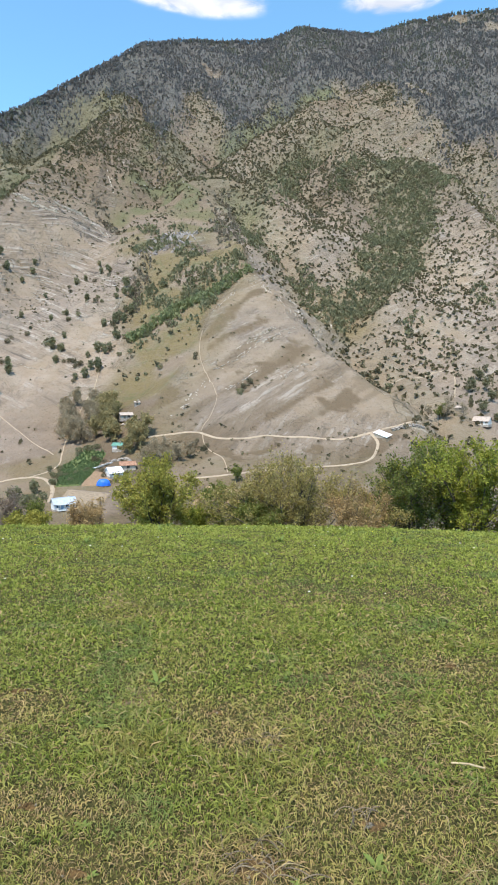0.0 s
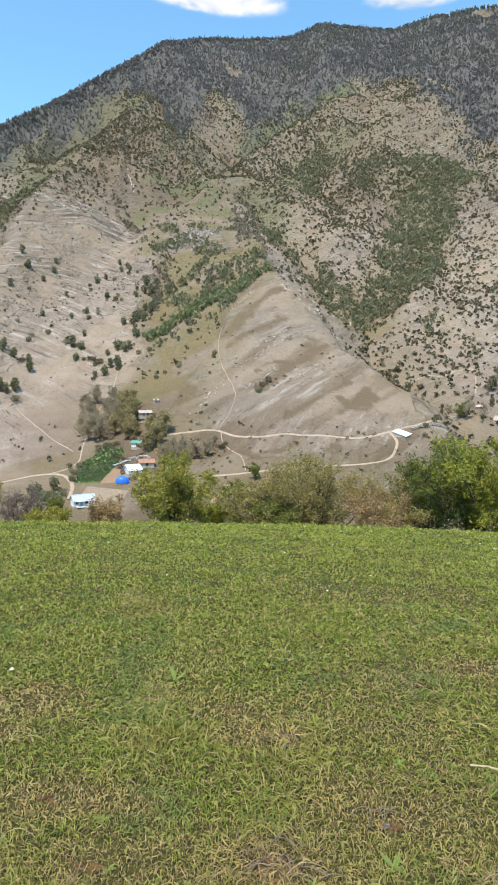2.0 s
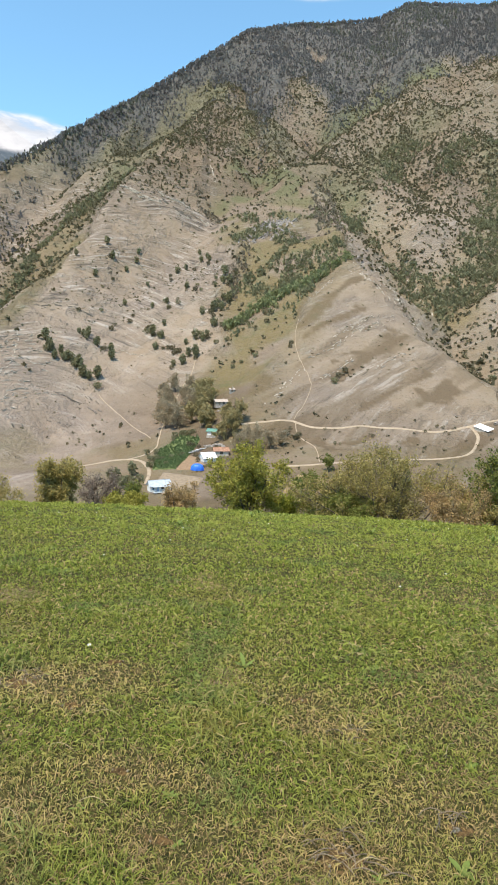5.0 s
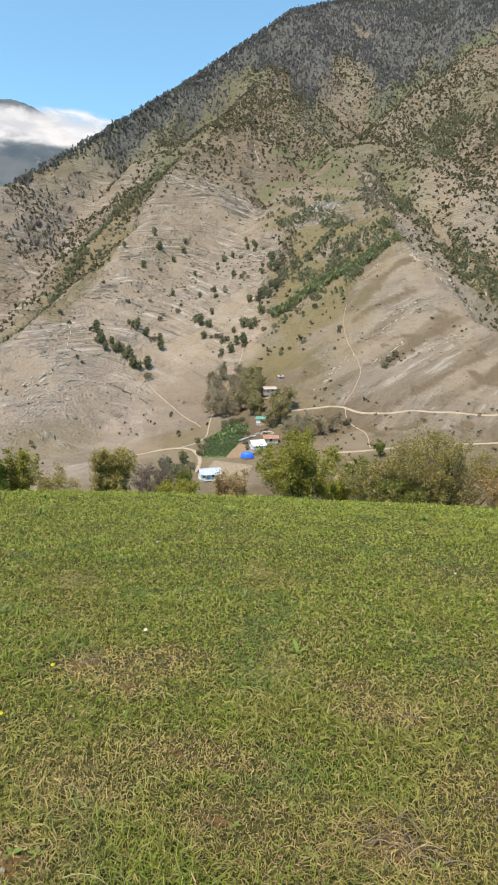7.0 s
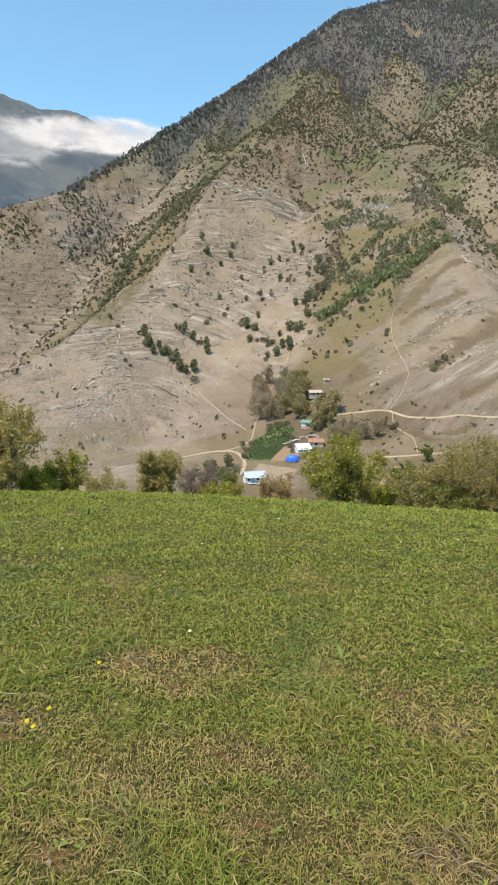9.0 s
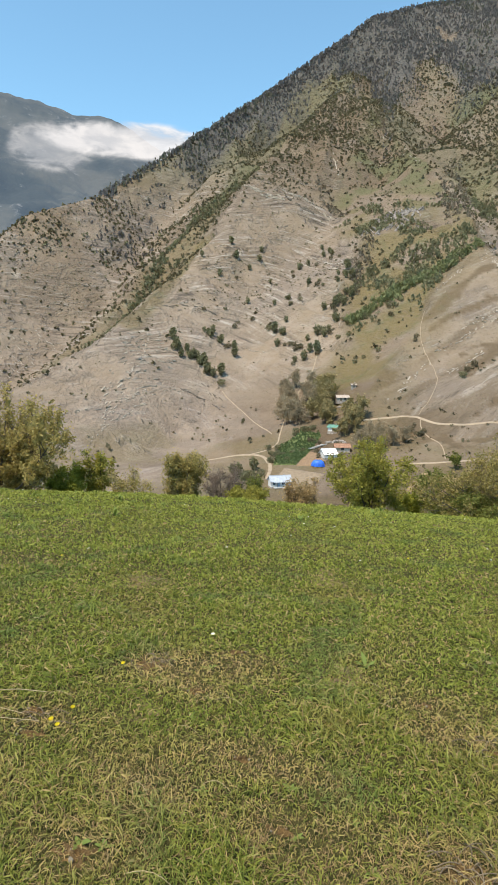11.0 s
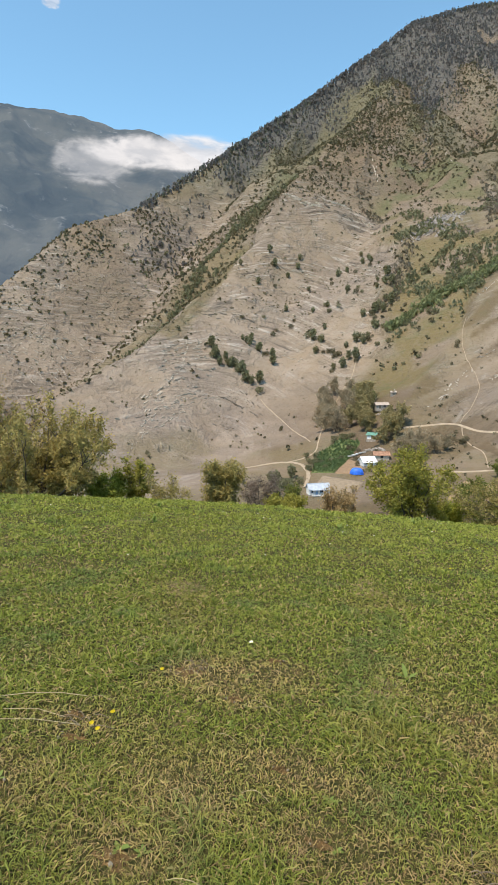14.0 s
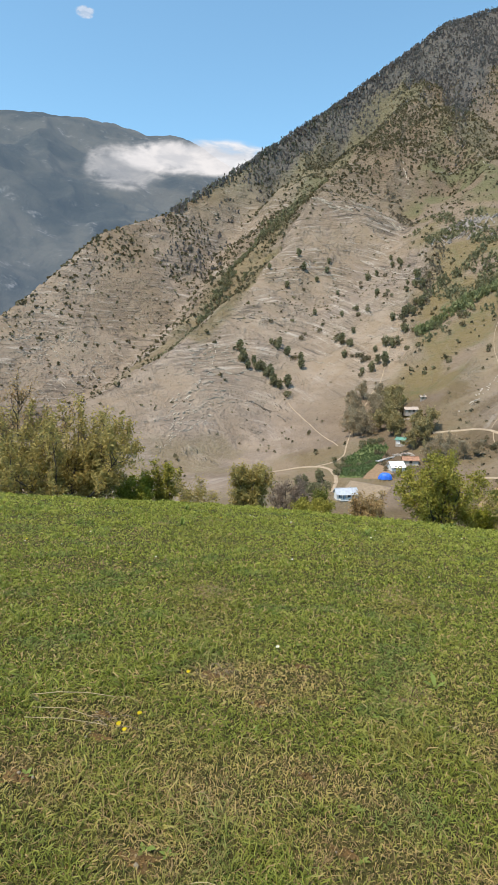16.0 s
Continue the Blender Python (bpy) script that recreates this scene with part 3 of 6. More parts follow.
def cloud(azimuth, height, distance, wide, high, thick, wisps, seed, label, lean=0.0):
    """A bank of vapour far off, bowed round the valley; sizes in degrees of the sky."""
    a, e = radians(azimuth), radians(height)
    centre = Vector((-math.sin(a) * math.cos(e), math.cos(a) * math.cos(e), math.sin(e))) * distance
    bm = bmesh.new()
    bmesh.ops.create_grid(bm, x_segments=24, y_segments=12, size=1.0)
    for v in bm.verts:
        v.co.z = 0.12 * (v.co.x ** 2 + v.co.y ** 2) + 0.05 * math.sin(5 * v.co.x + seed)
    me = bpy.data.meshes.new("cloud")
    bm.to_mesh(me)
    bm.free()
    me.materials.append(cloud_material("cloud_vapour", thick, wisps, seed, 2.2 * high / wide))
    ob = tagged(new("cloud", me), label, "cloud", kind="structure")
    w, h = distance * math.tan(radians(wide / 2)), distance * math.tan(radians(high / 2))
    ob.matrix_world = look(centre, (0, 0, EYE), lean) @ Matrix.Diagonal((w, h, w * 0.3, 1))
    return ob


cloud(30.2, 19.0, 2700, 17.5, 3.4, 0.92, 3.0, 3.0, "white bank of mist drifting over the mountain saddle")
cloud(36.8, 18.0, 2650, 8.0, 4.4, 0.45, 1.8, 8.0, "thin grey veil of mist below the cloud bank")
cloud(4.6, 30.6, 4200, 13.0, 3.0, 1.0, 1.8, 5.0, "bright white summer cloud in the blue sky", 4.0)
cloud(-12.5, 30.0, 4200, 9.0, 2.6, 1.0, 1.3, 11.0, "bright white summer cloud in the blue sky")
cloud(39.8, 28.4, 4200, 1.7, 1.0, 0.5, 1.2, 14.0, "small wisp of white cloud in the blue sky")

# ---- plants: helpers ----
def empty(name, label, category, group="", at=(0, 0, 0)):
    ob = tagged(new(name), label, category, group)
    ob.location = at
    return ob


def part(name, mesh, mat, parent, label=""):
    """One mesh as a part of a thing."""
    ob = new(name, mesh)
    if mat is not None and not mesh.materials:
        mesh.materials.append(mat)
    ob.parent = parent
    if label:
        ob["label"] = label
    return ob


def bm_mesh(name, bm):
    me = bpy.data.meshes.new(name)
    bm.to_mesh(me)
    bm.free()
    return me


def tufts(rng, count, spread, size, upright=0.0, hollow=0.35, flat=0.6):
    """Corners of small leaf-clump faces inside an egg of the given half axes that stands on z = 0."""
    d = rng.normal(size=(count, 3))
    d /= np.linalg.norm(d, axis=1)[:, None]
    rad = hollow + (1 - hollow) * rng.random(count) ** 0.6
    lump = 1 + 0.28 * np.sin(3 * d[:, 0] + 5 * d[:, 2] + rng.random() * 6) * np.cos(4 * d[:, 1] + rng.random() * 6)
    c = d * (rad * lump)[:, None] * np.array(spread)
    c[:, 2] += spread[2]
    a, b = rng.normal(size=(count, 3)), rng.normal(size=(count, 3))
    a[:, 2] += upright * np.sign(a[:, 2]) * 2
    a /= np.linalg.norm(a, axis=1)[:, None]
    b -= a * (a * b).sum(1)[:, None]
    b /= np.linalg.norm(b, axis=1)[:, None]
    s = size * (0.6 + 0.8 * rng.random(count))[:, None]
    a, b = a * s, b * s * flat
    k = 0.7 + 0.5 * rng.random((4, count, 1))
    return np.stack([c - a * k[0], c - b * k[1] + a * 0.15, c + a * k[2], c + b * k[3] - a * 0.1], 1)


def scatter(name, kinds, places, sizes, rng, mat, label, category):
    """Many plants as one mesh: each a turned and scaled copy of one of the kinds."""
    out = []
    pick = rng.integers(0, len(kinds), len(places))
    for k, kind in enumerate(kinds):
        p, s = places[pick == k], sizes[pick == k]
        if not len(p):
            continue
        a = rng.random(len(p)) * 6.283
        c, sn = np.cos(a)[:, None, None], np.sin(a)[:, None, None]
        q = kind[None] * s[:, None, None, None]
        x, y = q[..., 0] * c - q[..., 1] * sn, q[..., 0] * sn + q[..., 1] * c
        out.append((np.stack([x, y, q[..., 2]], -1) + p[:, None, None, :]).reshape(-1, 3))
    v = np.concatenate(out)
    me = from_arrays(name, v, np.arange(len(v)).reshape(-1, 4), False)
    me.materials.append(mat)
    return tagged(new(name, me), label, category, kind="stuff")


def tubes(name, lines, sides=4):
    """Branches: lines of (x, y, z, radius) as thin tapering tubes in one mesh."""
    vs, fs, base = [], [], 0
    ring = [(math.cos(6.283 * k / sides), math.sin(6.283 * k / sides)) for k in range(sides)]
    for line in lines:
        n = len(line)
        for i, (x, y, z, r) in enumerate(line):
            o, q = line[max(i - 1, 0)], line[min(i + 1, n - 1)]
            t = Vector((q[0] - o[0], q[1] - o[1], q[2] - o[2] + 1e-6)).normalized()
            u = t.orthogonal().normalized()
            w = t.cross(u)
            for c, s in ring:
                vs.append((x + r * (c * u.x + s * w.x), y + r * (c * u.y + s * w.y), z + r * (c * u.z + s * w.z)))
        for i in range(n - 1):
            for k in range(sides):
                a, b = base + i * sides + k, base + i * sides + (k + 1) % sides
                fs.append((a, b, b + sides, a + sides))
        base += n * sides
    return from_arrays(name, np.array(vs), np.array(fs))


def grow(rng, start, way, length, radius, steps, wander, lift=0.0):
    """One branch as a wandering line."""
    p, w, line = Vector(start), Vector(way).normalized(), []
    for i in range(steps + 1):
        f = i / steps
        line.append((p.x, p.y, p.z, radius * (1 - 0.75 * f)))
        w = (w + Vector(rng.normal(size=3) * wander) + Vector((0, 0, lift))).normalized()
        p = p + w * (length / steps)
    return line


def branch_out(rng, line, count, length, radius, steps, wander, from_share=0.25, lift=0.05, open_out=0.9):
    made = []
    for _ in range(count):
        f = from_share + (1 - from_share) * rng.random()
        i = min(int(f * (len(line) - 1)), len(line) - 2)
        a, b = Vector(line[i][:3]), Vector(line[i + 1][:3])
        s = a.lerp(b, f * (len(line) - 1) - i)
        side = Vector(rng.normal(size=3))
        way = (b - a).normalized() + side.normalized() * open_out
        made.append(grow(rng, s, way, length * (0.6 + 0.7 * rng.random()) * (1.15 - 0.5 * f), radius, steps, wander, lift))
    return made


def leaves_on(rng, lines, per_line, spread, size, narrow=0.5):
    """Small leaves round the outer ends of the branches, as corner arrays."""
    pts = []
    for line in lines:
        arr = np.array(line)[:, :3]
        f = (0.25 + 0.75 * rng.random(per_line)) * (len(arr) - 1)
        i = np.minimum(f.astype(int), len(arr) - 2)
        pts.append(arr[i] + (arr[i + 1] - arr[i]) * (f - i)[:, None])
    c = np.concatenate(pts)
    c = c + rng.normal(size=c.shape) * spread
    n = len(c)
    a, b = rng.normal(size=(n, 3)), rng.normal(size=(n, 3))
    a /= np.linalg.norm(a, axis=1)[:, None]
    b -= a * (a * b).sum(1)[:, None]
    b /= np.linalg.norm(b, axis=1)[:, None]
    s = size * (0.6 + 0.8 * rng.random((n, 1)))
    a, b = a * s, b * s * narrow
    return np.stack([c - a, c - b, c + a, c + b], 1)


def leaf_mesh(name, corners):
    v = corners.reshape(-1, 3)
    return from_arrays(name, v, np.arange(len(v)).reshape(-1, 4), False)


# ---- woods and scrub on the mountain ----
seen = np.random.default_rng(5)


def spots(rng, tries, chance, west=-620, south=230, east=760, north=1600):
    x, y = west + (east - west) * rng.random(tries), south + (north - south) * rng.random(tries)
    inside = np.abs(np.degrees(np.arctan2(-x, y)) - 13) < 38
    x, y = x[inside], y[inside]
    z = land(x, y)
    keep = rng.random(len(x)) < chance(x, y, z)
    return np.stack([x, y, z - 0.2], -1)[keep]


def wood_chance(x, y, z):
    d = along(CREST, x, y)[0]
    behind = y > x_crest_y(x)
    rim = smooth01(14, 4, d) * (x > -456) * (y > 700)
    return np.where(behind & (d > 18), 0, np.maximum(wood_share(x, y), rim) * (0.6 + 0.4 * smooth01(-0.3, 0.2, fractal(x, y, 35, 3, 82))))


def x_crest_y(x):
    pts = sorted((p[0], p[1]) for p in CREST[5:])
    return np.where(x < CREST[5][0], 1e5, np.interp(x, [p[0] for p in pts], [p[1] for p in pts]))


bare_kinds = [tufts(seen, 6, (1.9, 1.9, 3.6), 2.1, 0.8, 0.15, 0.55) for _ in range(5)]
low_kinds = [tufts(seen, 7, (2.2, 2.2, 1.7), 1.8, 0.2, 0.3, 0.75) for _ in range(6)]
tall_kinds = [tufts(seen, 13, (2.4, 2.4, 3.6), 1.45, 0.4, 0.35, 0.65) for _ in range(5)]
p = spots(seen, 150000, wood_chance)
green_share = smooth01(-0.05, 0.25, fractal(p[:, 0], p[:, 1], 120, 3, 83)) * 0.5
is_green = seen.random(len(p)) < green_share
grown = (0.6 + 0.4 * seen.random(len(p))) * (1 + 0.55 * smooth01(22, 6, along(CREST, p[:, 0], p[:, 1])[0]))
scatter("woodland", bare_kinds, p[~is_green], grown[~is_green], seen, WOOD_BARE, "leafless grey-brown wood along the mountain crest", "woodland")
scatter("woodland", bare_kinds, p[is_green], grown[is_green], seen, WOOD_GREEN, "dull green wood coming into leaf near the crest", "woodland")


def scrub_chance(x, y, z):
    hollow, face, flank, spur, east = regions(x, y)
    n = smooth01(-0.35, 0.25, fractal(x, y, 60, 4, 85))
    c = 1.0 * east * (0.35 + 0.6 * n) * (0.75 + 0.25 * smooth01(60, 140, z)) + 1.0 * (face + flank) * smooth01(170, 250, z) * (0.4 + 0.6 * n) * (1 + 0.7 * smooth01(250, 330, z)) + 0.5 * flank * n
    c += hollow * (0.32 * smooth01(70, 20, along(G_WEST[:4], x, y)[0]) + 0.9 * n * smooth01(30, 120, z))
    c += 0.05 * face * n + 0.4 * hollow * n * smooth01(-10, 90, z) + 0.08 * hollow
    return c * (y < x_crest_y(x)) * (1 - wood_share(x, y)) * (1 - 0.8 * marks(CRAGS, x, y, 58))


# green and brushy strips on the slopes: plan and half width
BANDS = [
    ([(238, 862, 32), (203, 831, 33), (186, 796, 43), (164, 714, 32), (134, 629, 27), (106, 595, 18), (80, 543, 9)], 1.0),
    ([(153, 924, 15), (134, 893, 16), (117, 860, 9)], 0.9),
    ([(221, 985, 13), (209, 917, 14)], 0.9),
    ([(174, 1002, 9), (137, 983, 14), (91, 951, 19), (56, 921, 22), (24, 796, 20), (6, 742, 18), (-1, 642, 10)], 0.75),
    ([(-25, 1098, 14), (-53, 1070, 12), (-63, 833, 8)], 0.6),
    ([(-89, 640, 7), (-63, 615, 12), (-50, 588, 8)], 0.6),
    ([(-114, 690, 9), (-99, 671, 7)], 0.7),
    ([(-13, 557, 5), (-27, 544, 7), (-41, 539, 6)], 0.8),
    ([(-50, 588, 4), (-65, 557, 5), (-80, 537, 5), (-89, 507, 4)], 0.8),
    ([(-68, 445, 4), (-79, 436, 4)], 0.8),
    ([(51, 637, 10), (64, 598, 15), (71, 572, 12)], 0.55),
    ([(221, 606, 13), (219, 585, 10)], 0.6),
    ([(318, 840, 16), (285, 734, 14)], 0.7),
    ([(128, 510, 8), (139, 526, 6)], 0.5),
    ([(-249, 718, 4), (-277, 727, 6), (-294, 684, 7), (-302, 640, 6), (-294, 558, 5), (-288, 501, 4), (-283, 440, 3)], 1.4),
    ([(-436, 555, 8), (-417, 560, 10), (-399, 556, 6)], 0.6),
    ([(-426, 609, 6), (-388, 599, 8), (-364, 561, 6), (-361, 602, 7)], 0.4),
    ([(-401, 643, 9), (-376, 666, 10), (-367, 692, 9)], 0.35),
]
BARE_BANDS = [
    ([(-32, 796, 9), (-26, 705, 14), (-18, 618, 12)], 0.45),
    ([(-174, 1152, 15), (-141, 986, 12), (-122, 908, 8)], 0.8),
    ([(-322, 1067, 10), (-289, 1081, 18), (-226, 957, 13)], 0.45),
    ([(-180, 755, 7), (-172, 744, 8), (-147, 702, 7)], 0.7),
    ([(-98, 600, 6), (-96, 560, 7), (-94, 500, 6)], 0.5),
]
HEDGE = [(0, 527, 4), (-19, 520, 6), (-40, 494, 7), (-56, 474, 8), (-72, 470, 6), (-84, 455, 5)]


def swath(line, x, y):
    """Distance from a line in plan, in half widths of the strip there."""
    least = np.full(np.shape(x), 99.0)
    for a, b in zip(line, line[1:]):
        d, u = beside(a, b, x, y)
        least = np.minimum(least, d / (a[2] + (b[2] - a[2]) * u))
    return least


def band_share(bands, x, y, seed):
    ragged = 0.55 * fractal(x, y, 26, 4, seed)
    total = 0.0
    for line, thick in bands:
        total = np.maximum(total, thick * smooth01(1.25, 0.7, swath(line, x, y) + ragged))
    return total


def gully_chance(x, y, z):
    thin = smooth01(-0.25, 0.25, fractal(x, y, 22, 3, 88))
    strips = band_share(BANDS, x, y, 87) * (0.55 + 0.45 * smooth01(-0.3, 0.1, fractal(x, y, 14, 3, 89)))
    fringe = 0.25 * thin * smooth01(46, 28, along(G_EAST[:-1], x, y)[0]) + 0.2 * thin * smooth01(20, 8, along(G_MID[2:7], x, y)[0]) + 0.3 * thin * smooth01(7, 3, along(G_WEST[2:], x - 6, y)[0])
    hollow, face, flank, spur, east = regions(x, y)
    return strips + fringe + 0.65 * flank * smooth01(0.0, 0.35, fractal(x, y, 30, 3, 94)) * smooth01(440, 480, y) * smooth01(700, 640, y)


p = np.concatenate([spots(seen, 58000, scrub_chance), spots(seen, 26000, scrub_chance, -350, 850, 340, 1250), spots(seen, 3000, scrub_chance, -40, 560, 330, 900), spots(seen, 4200, scrub_chance, -500, 330, -200, 950), spots(seen, 4600, scrub_chance, 70, 400, 360, 950)])
scatter("scrub", low_kinds, p, 0.38 + 0.56 * seen.random(len(p)) ** 1.6, seen, SCRUB, "dark low bushes dotted over the dry slopes", "scrub")
p = np.concatenate([spots(seen, 30000, gully_chance), spots(seen, 9000, gully_chance, -150, 400, 60, 720), spots(seen, 15000, gully_chance, 40, 500, 280, 950), spots(seen, 8000, gully_chance, -330, 380, -220, 820)])
scatter("gully_wood", tall_kinds, p, 0.38 + 0.6 * seen.random(len(p)) ** 1.3, seen, SCRUB_GREEN, "green thicket filling the gullies", "thicket")
hedge_spots = spots(seen, 3000, lambda x, y, z: smooth01(1.25, 0.7, swath(HEDGE, x, y) + 0.5 * fractal(x, y, 16, 2, 90)), -110, 430, 20, 545)
scatter("gully_wood", tall_kinds, hedge_spots, 0.6 + 0.45 * seen.random(len(hedge_spots)), seen, HEDGE_GREEN, "dark green row of trees below the spur's edge", "thicket")
p = np.concatenate([spots(seen, 9000, lambda x, y, z: band_share(BARE_BANDS, x, y, 93), -350, 480, 10, 1180), spots(seen, 5000, lambda x, y, z: band_share(BARE_BANDS, x, y, 93), -190, 480, 0, 830)])
scatter("gully_wood", tall_kinds, p, 0.35 + 0.5 * seen.random(len(p)), seen, WOOD_BROWN, "leafless brown thicket along the ridge and gully", "thicket")


def speck_chance(x, y, z):
    hollow, face, flank, spur, east = regions(x, y)
    n = smooth01(-0.1, 0.35, fractal(x, y, 40, 4, 95))
    return (0.7 * face * smooth01(-10, 60, z) + 0.3 * spur + 0.5 * flank) * n + 0.75 * hollow * (0.35 + 0.65 * n) + 0.05 * (face + spur)


speck_kinds = [tufts(seen, 7, (0.9, 0.9, 0.6), 0.55, 0.2, 0.3, 0.7) for _ in range(4)]
p = spots(seen, 15000, speck_chance, -520, 240, 130, 760)
scatter("low_scrub", speck_kinds, p, 0.5 + 0.8 * seen.random(len(p)), seen, SCRUB, "tiny dark tussocks scattered on stony slopes", "scrub")

# ---- tracks, plots and walls in the valley ----
def ribbon(name, line, width, label, mat, lift=0.25):
    """A dirt track that lies on the slope, with worn uneven edges."""
    pts = []
    for k in range(len(line) - 1):
        a, b, c, d = (Vector(line[min(max(i, 0), len(line) - 1)]) for i in (k - 1, k, k + 1, k + 2))
        n = max(2, int((c - b).length / 2.5))
        for i in range(n):
            t = i / n
            pts.append(0.5 * ((2 * b) + (c - a) * t + (2 * a - 5 * b + 4 * c - d) * t * t + (3 * b - a - 3 * c + d) * t ** 3))
    pts.append(Vector(line[-1]))
    p = np.array([tuple(q) for q in pts])
    way = np.gradient(p, axis=0)
    way /= np.linalg.norm(way, axis=1)[:, None]
    side = np.stack([-way[:, 1], way[:, 0]], -1)
    wob = 0.25 * width * np.stack([fractal(p[:, 0], p[:, 1], 6, 2, 61), fractal(p[:, 0], p[:, 1], 6, 2, 62)], -1)
    rows = []
    for k, (f, down) in enumerate(((-0.62, -0.6), (-0.45, 1), (0, 1), (0.45, 1), (0.62, -0.6))):
        q = p + side * (f * width + (wob[:, :1] if f < 0 else wob[:, 1:]) * (f != 0))
        z = land(q[:, 0], q[:, 1])
        rows.append(np.concatenate([q, (z + lift * down)[:, None]], 1))
    v = np.stack(rows, 1)
    n = len(p)
    i, j = np.meshgrid(np.arange(n - 1), np.arange(4), indexing="ij")
    f = np.stack([i * 5 + j, i * 5 + j + 1, (i + 1) * 5 + j + 1, (i + 1) * 5 + j], -1).reshape(-1, 4)
    me = from_arrays(name, v.reshape(-1, 3), f)
    me.materials.append(mat)
    return tagged(new(name, me), label, "track", kind="structure")


def plot(name, corners, label, category, mat, lift=0.35, step=1.6):
    """A field or garden bed that follows the ground, with an uneven border."""
    c = np.array(corners, float)
    mid = c.mean(0)
    rim = []
    for k in range(len(c)):
        a, b = c[k], c[(k + 1) % len(c)]
        n = max(2, int(np.linalg.norm(b - a) / step))
        rim += [a + (b - a) * i / n for i in range(n)]
    rim = np.array(rim)
    rim = rim + 0.6 * np.stack([fractal(rim[:, 0], rim[:, 1], 4, 2, 63), fractal(rim[:, 0], rim[:, 1], 4, 2, 64)], -1)
    shares = np.linspace(1, 0.02, 9)
    v, n = [], len(rim)
    for k, s in enumerate(np.concatenate([[1.02], shares])):
        q = mid + (rim - mid) * s
        z = land(q[:, 0], q[:, 1]) + (lift if k else -0.6)
        v.append(np.concatenate([q, z[:, None]], 1))
    rows = len(v)
    i, j = np.meshgrid(np.arange(rows - 1), np.arange(n), indexing="ij")
    f = np.stack([i * n + j, i * n + (j + 1) % n, (i + 1) * n + (j + 1) % n, (i + 1) * n + j], -1).reshape(-1, 4)
    me = from_arrays(name, np.concatenate(v), f)
    me.materials.append(mat)
    return tagged(new(name, me), label, category, kind="structure")


UPPER_TRACK = [(-50, 306), (-40, 309), (-27, 309), (-22, 307), (-11, 301), (11, 302), (32, 298), (46, 296), (59, 302), (73, 309), (89, 321)]
LOWER_TRACK = [(-26, 255), (-14, 256), (0, 259), (9, 261), (29, 263), (41, 265), (52, 271), (59, 286), (61, 294), (59, 302)]
ribbon("dirt_track", UPPER_TRACK, 1.1, "pale dusty dirt track across the foot of the spur", TRACK)
ribbon("dirt_track", LOWER_TRACK, 1.15, "pale dusty dirt track that bends up to the barn", TRACK)
ribbon("dirt_track", [(-123, 279), (-113, 288), (-104, 289), (-94, 284), (-83, 260), (-78, 239)], 1.5, "pale dirt track curving down to the white house", TRACK)
ribbon("footpath", [(-23, 308), (-21, 297), (-12, 280), (-9, 260)], 0.35, "narrow worn footpath between two dirt tracks", TRACK)
ribbon("footpath", [(-104, 289), (-93, 298), (-95, 315), (-103, 359), (-102, 385), (-100, 402), (-103, 434), (-106, 460)], 0.7, "worn footpath up the gully past the village", TRACK)
ribbon("footpath", [(-24, 310), (-18, 351), (-28, 389), (-33, 418), (-33, 445)], 0.28, "worn footpath climbing the bare spur", TRACK)
ribbon("footpath", [(95, 421), (118, 436), (146, 451), (128, 388)], 0.8, "worn footpath across the slope beyond the spur", TRACK)
ribbon("footpath", [(-156, 383), (-134, 362), (-99, 313)], 0.45, "straight worn scar down the dry slope", TRACK)
CROP = leafage("crop_leaf", (0.070, 0.120, 0.046), (0.17, 0.22, 0.085), through=0.25)
CROP_SOIL = plain("crop_soil", (0.12, 0.15, 0.055), 0.95, 0.4, 0.8, relief=0.1)
SOIL = plain("dug_soil", (0.27, 0.18, 0.11), 0.95, 0.3, 1.2, relief=0.15)
YARD = plain("yard_dust", (0.275, 0.212, 0.145), 0.95, 0.25, 0.8, relief=0.1)
FIELD = plain("dry_field", (0.30, 0.21, 0.115), 0.95, 0.35, 0.5, relief=0.1)
GARDEN = [(-83, 265), (-90, 296), (-82, 310), (-70, 302), (-71, 288), (-72, 262)]
plot("garden", GARDEN, "green garden plot with rows of young crops", "garden", CROP_SOIL)
plot("dug_bed", [(-71, 260), (-71, 282), (-61, 274), (-57, 256)], "brown freshly dug garden bed", "garden bed", SOIL, 0.42)
plot("yard", [(-76, 258), (-55, 245), (-58, 228), (-66, 224), (-74, 236)], "bare trodden yard beside the white house", "yard", YARD, 0.3)
plot("field", [(-21, 227), (-17, 245), (-2, 238), (-8, 221)], "small dry brown field below the tracks", "field", FIELD)


def inside(poly, x, y):
    hit = np.zeros(len(x), bool)
    for (ax, ay), (bx, by) in zip(poly, poly[1:] + poly[:1]):
        hit ^= ((ay > y) != (by > y)) & (x < (bx - ax) * (y - ay) / (by - ay + 1e-9) + ax)
    return hit


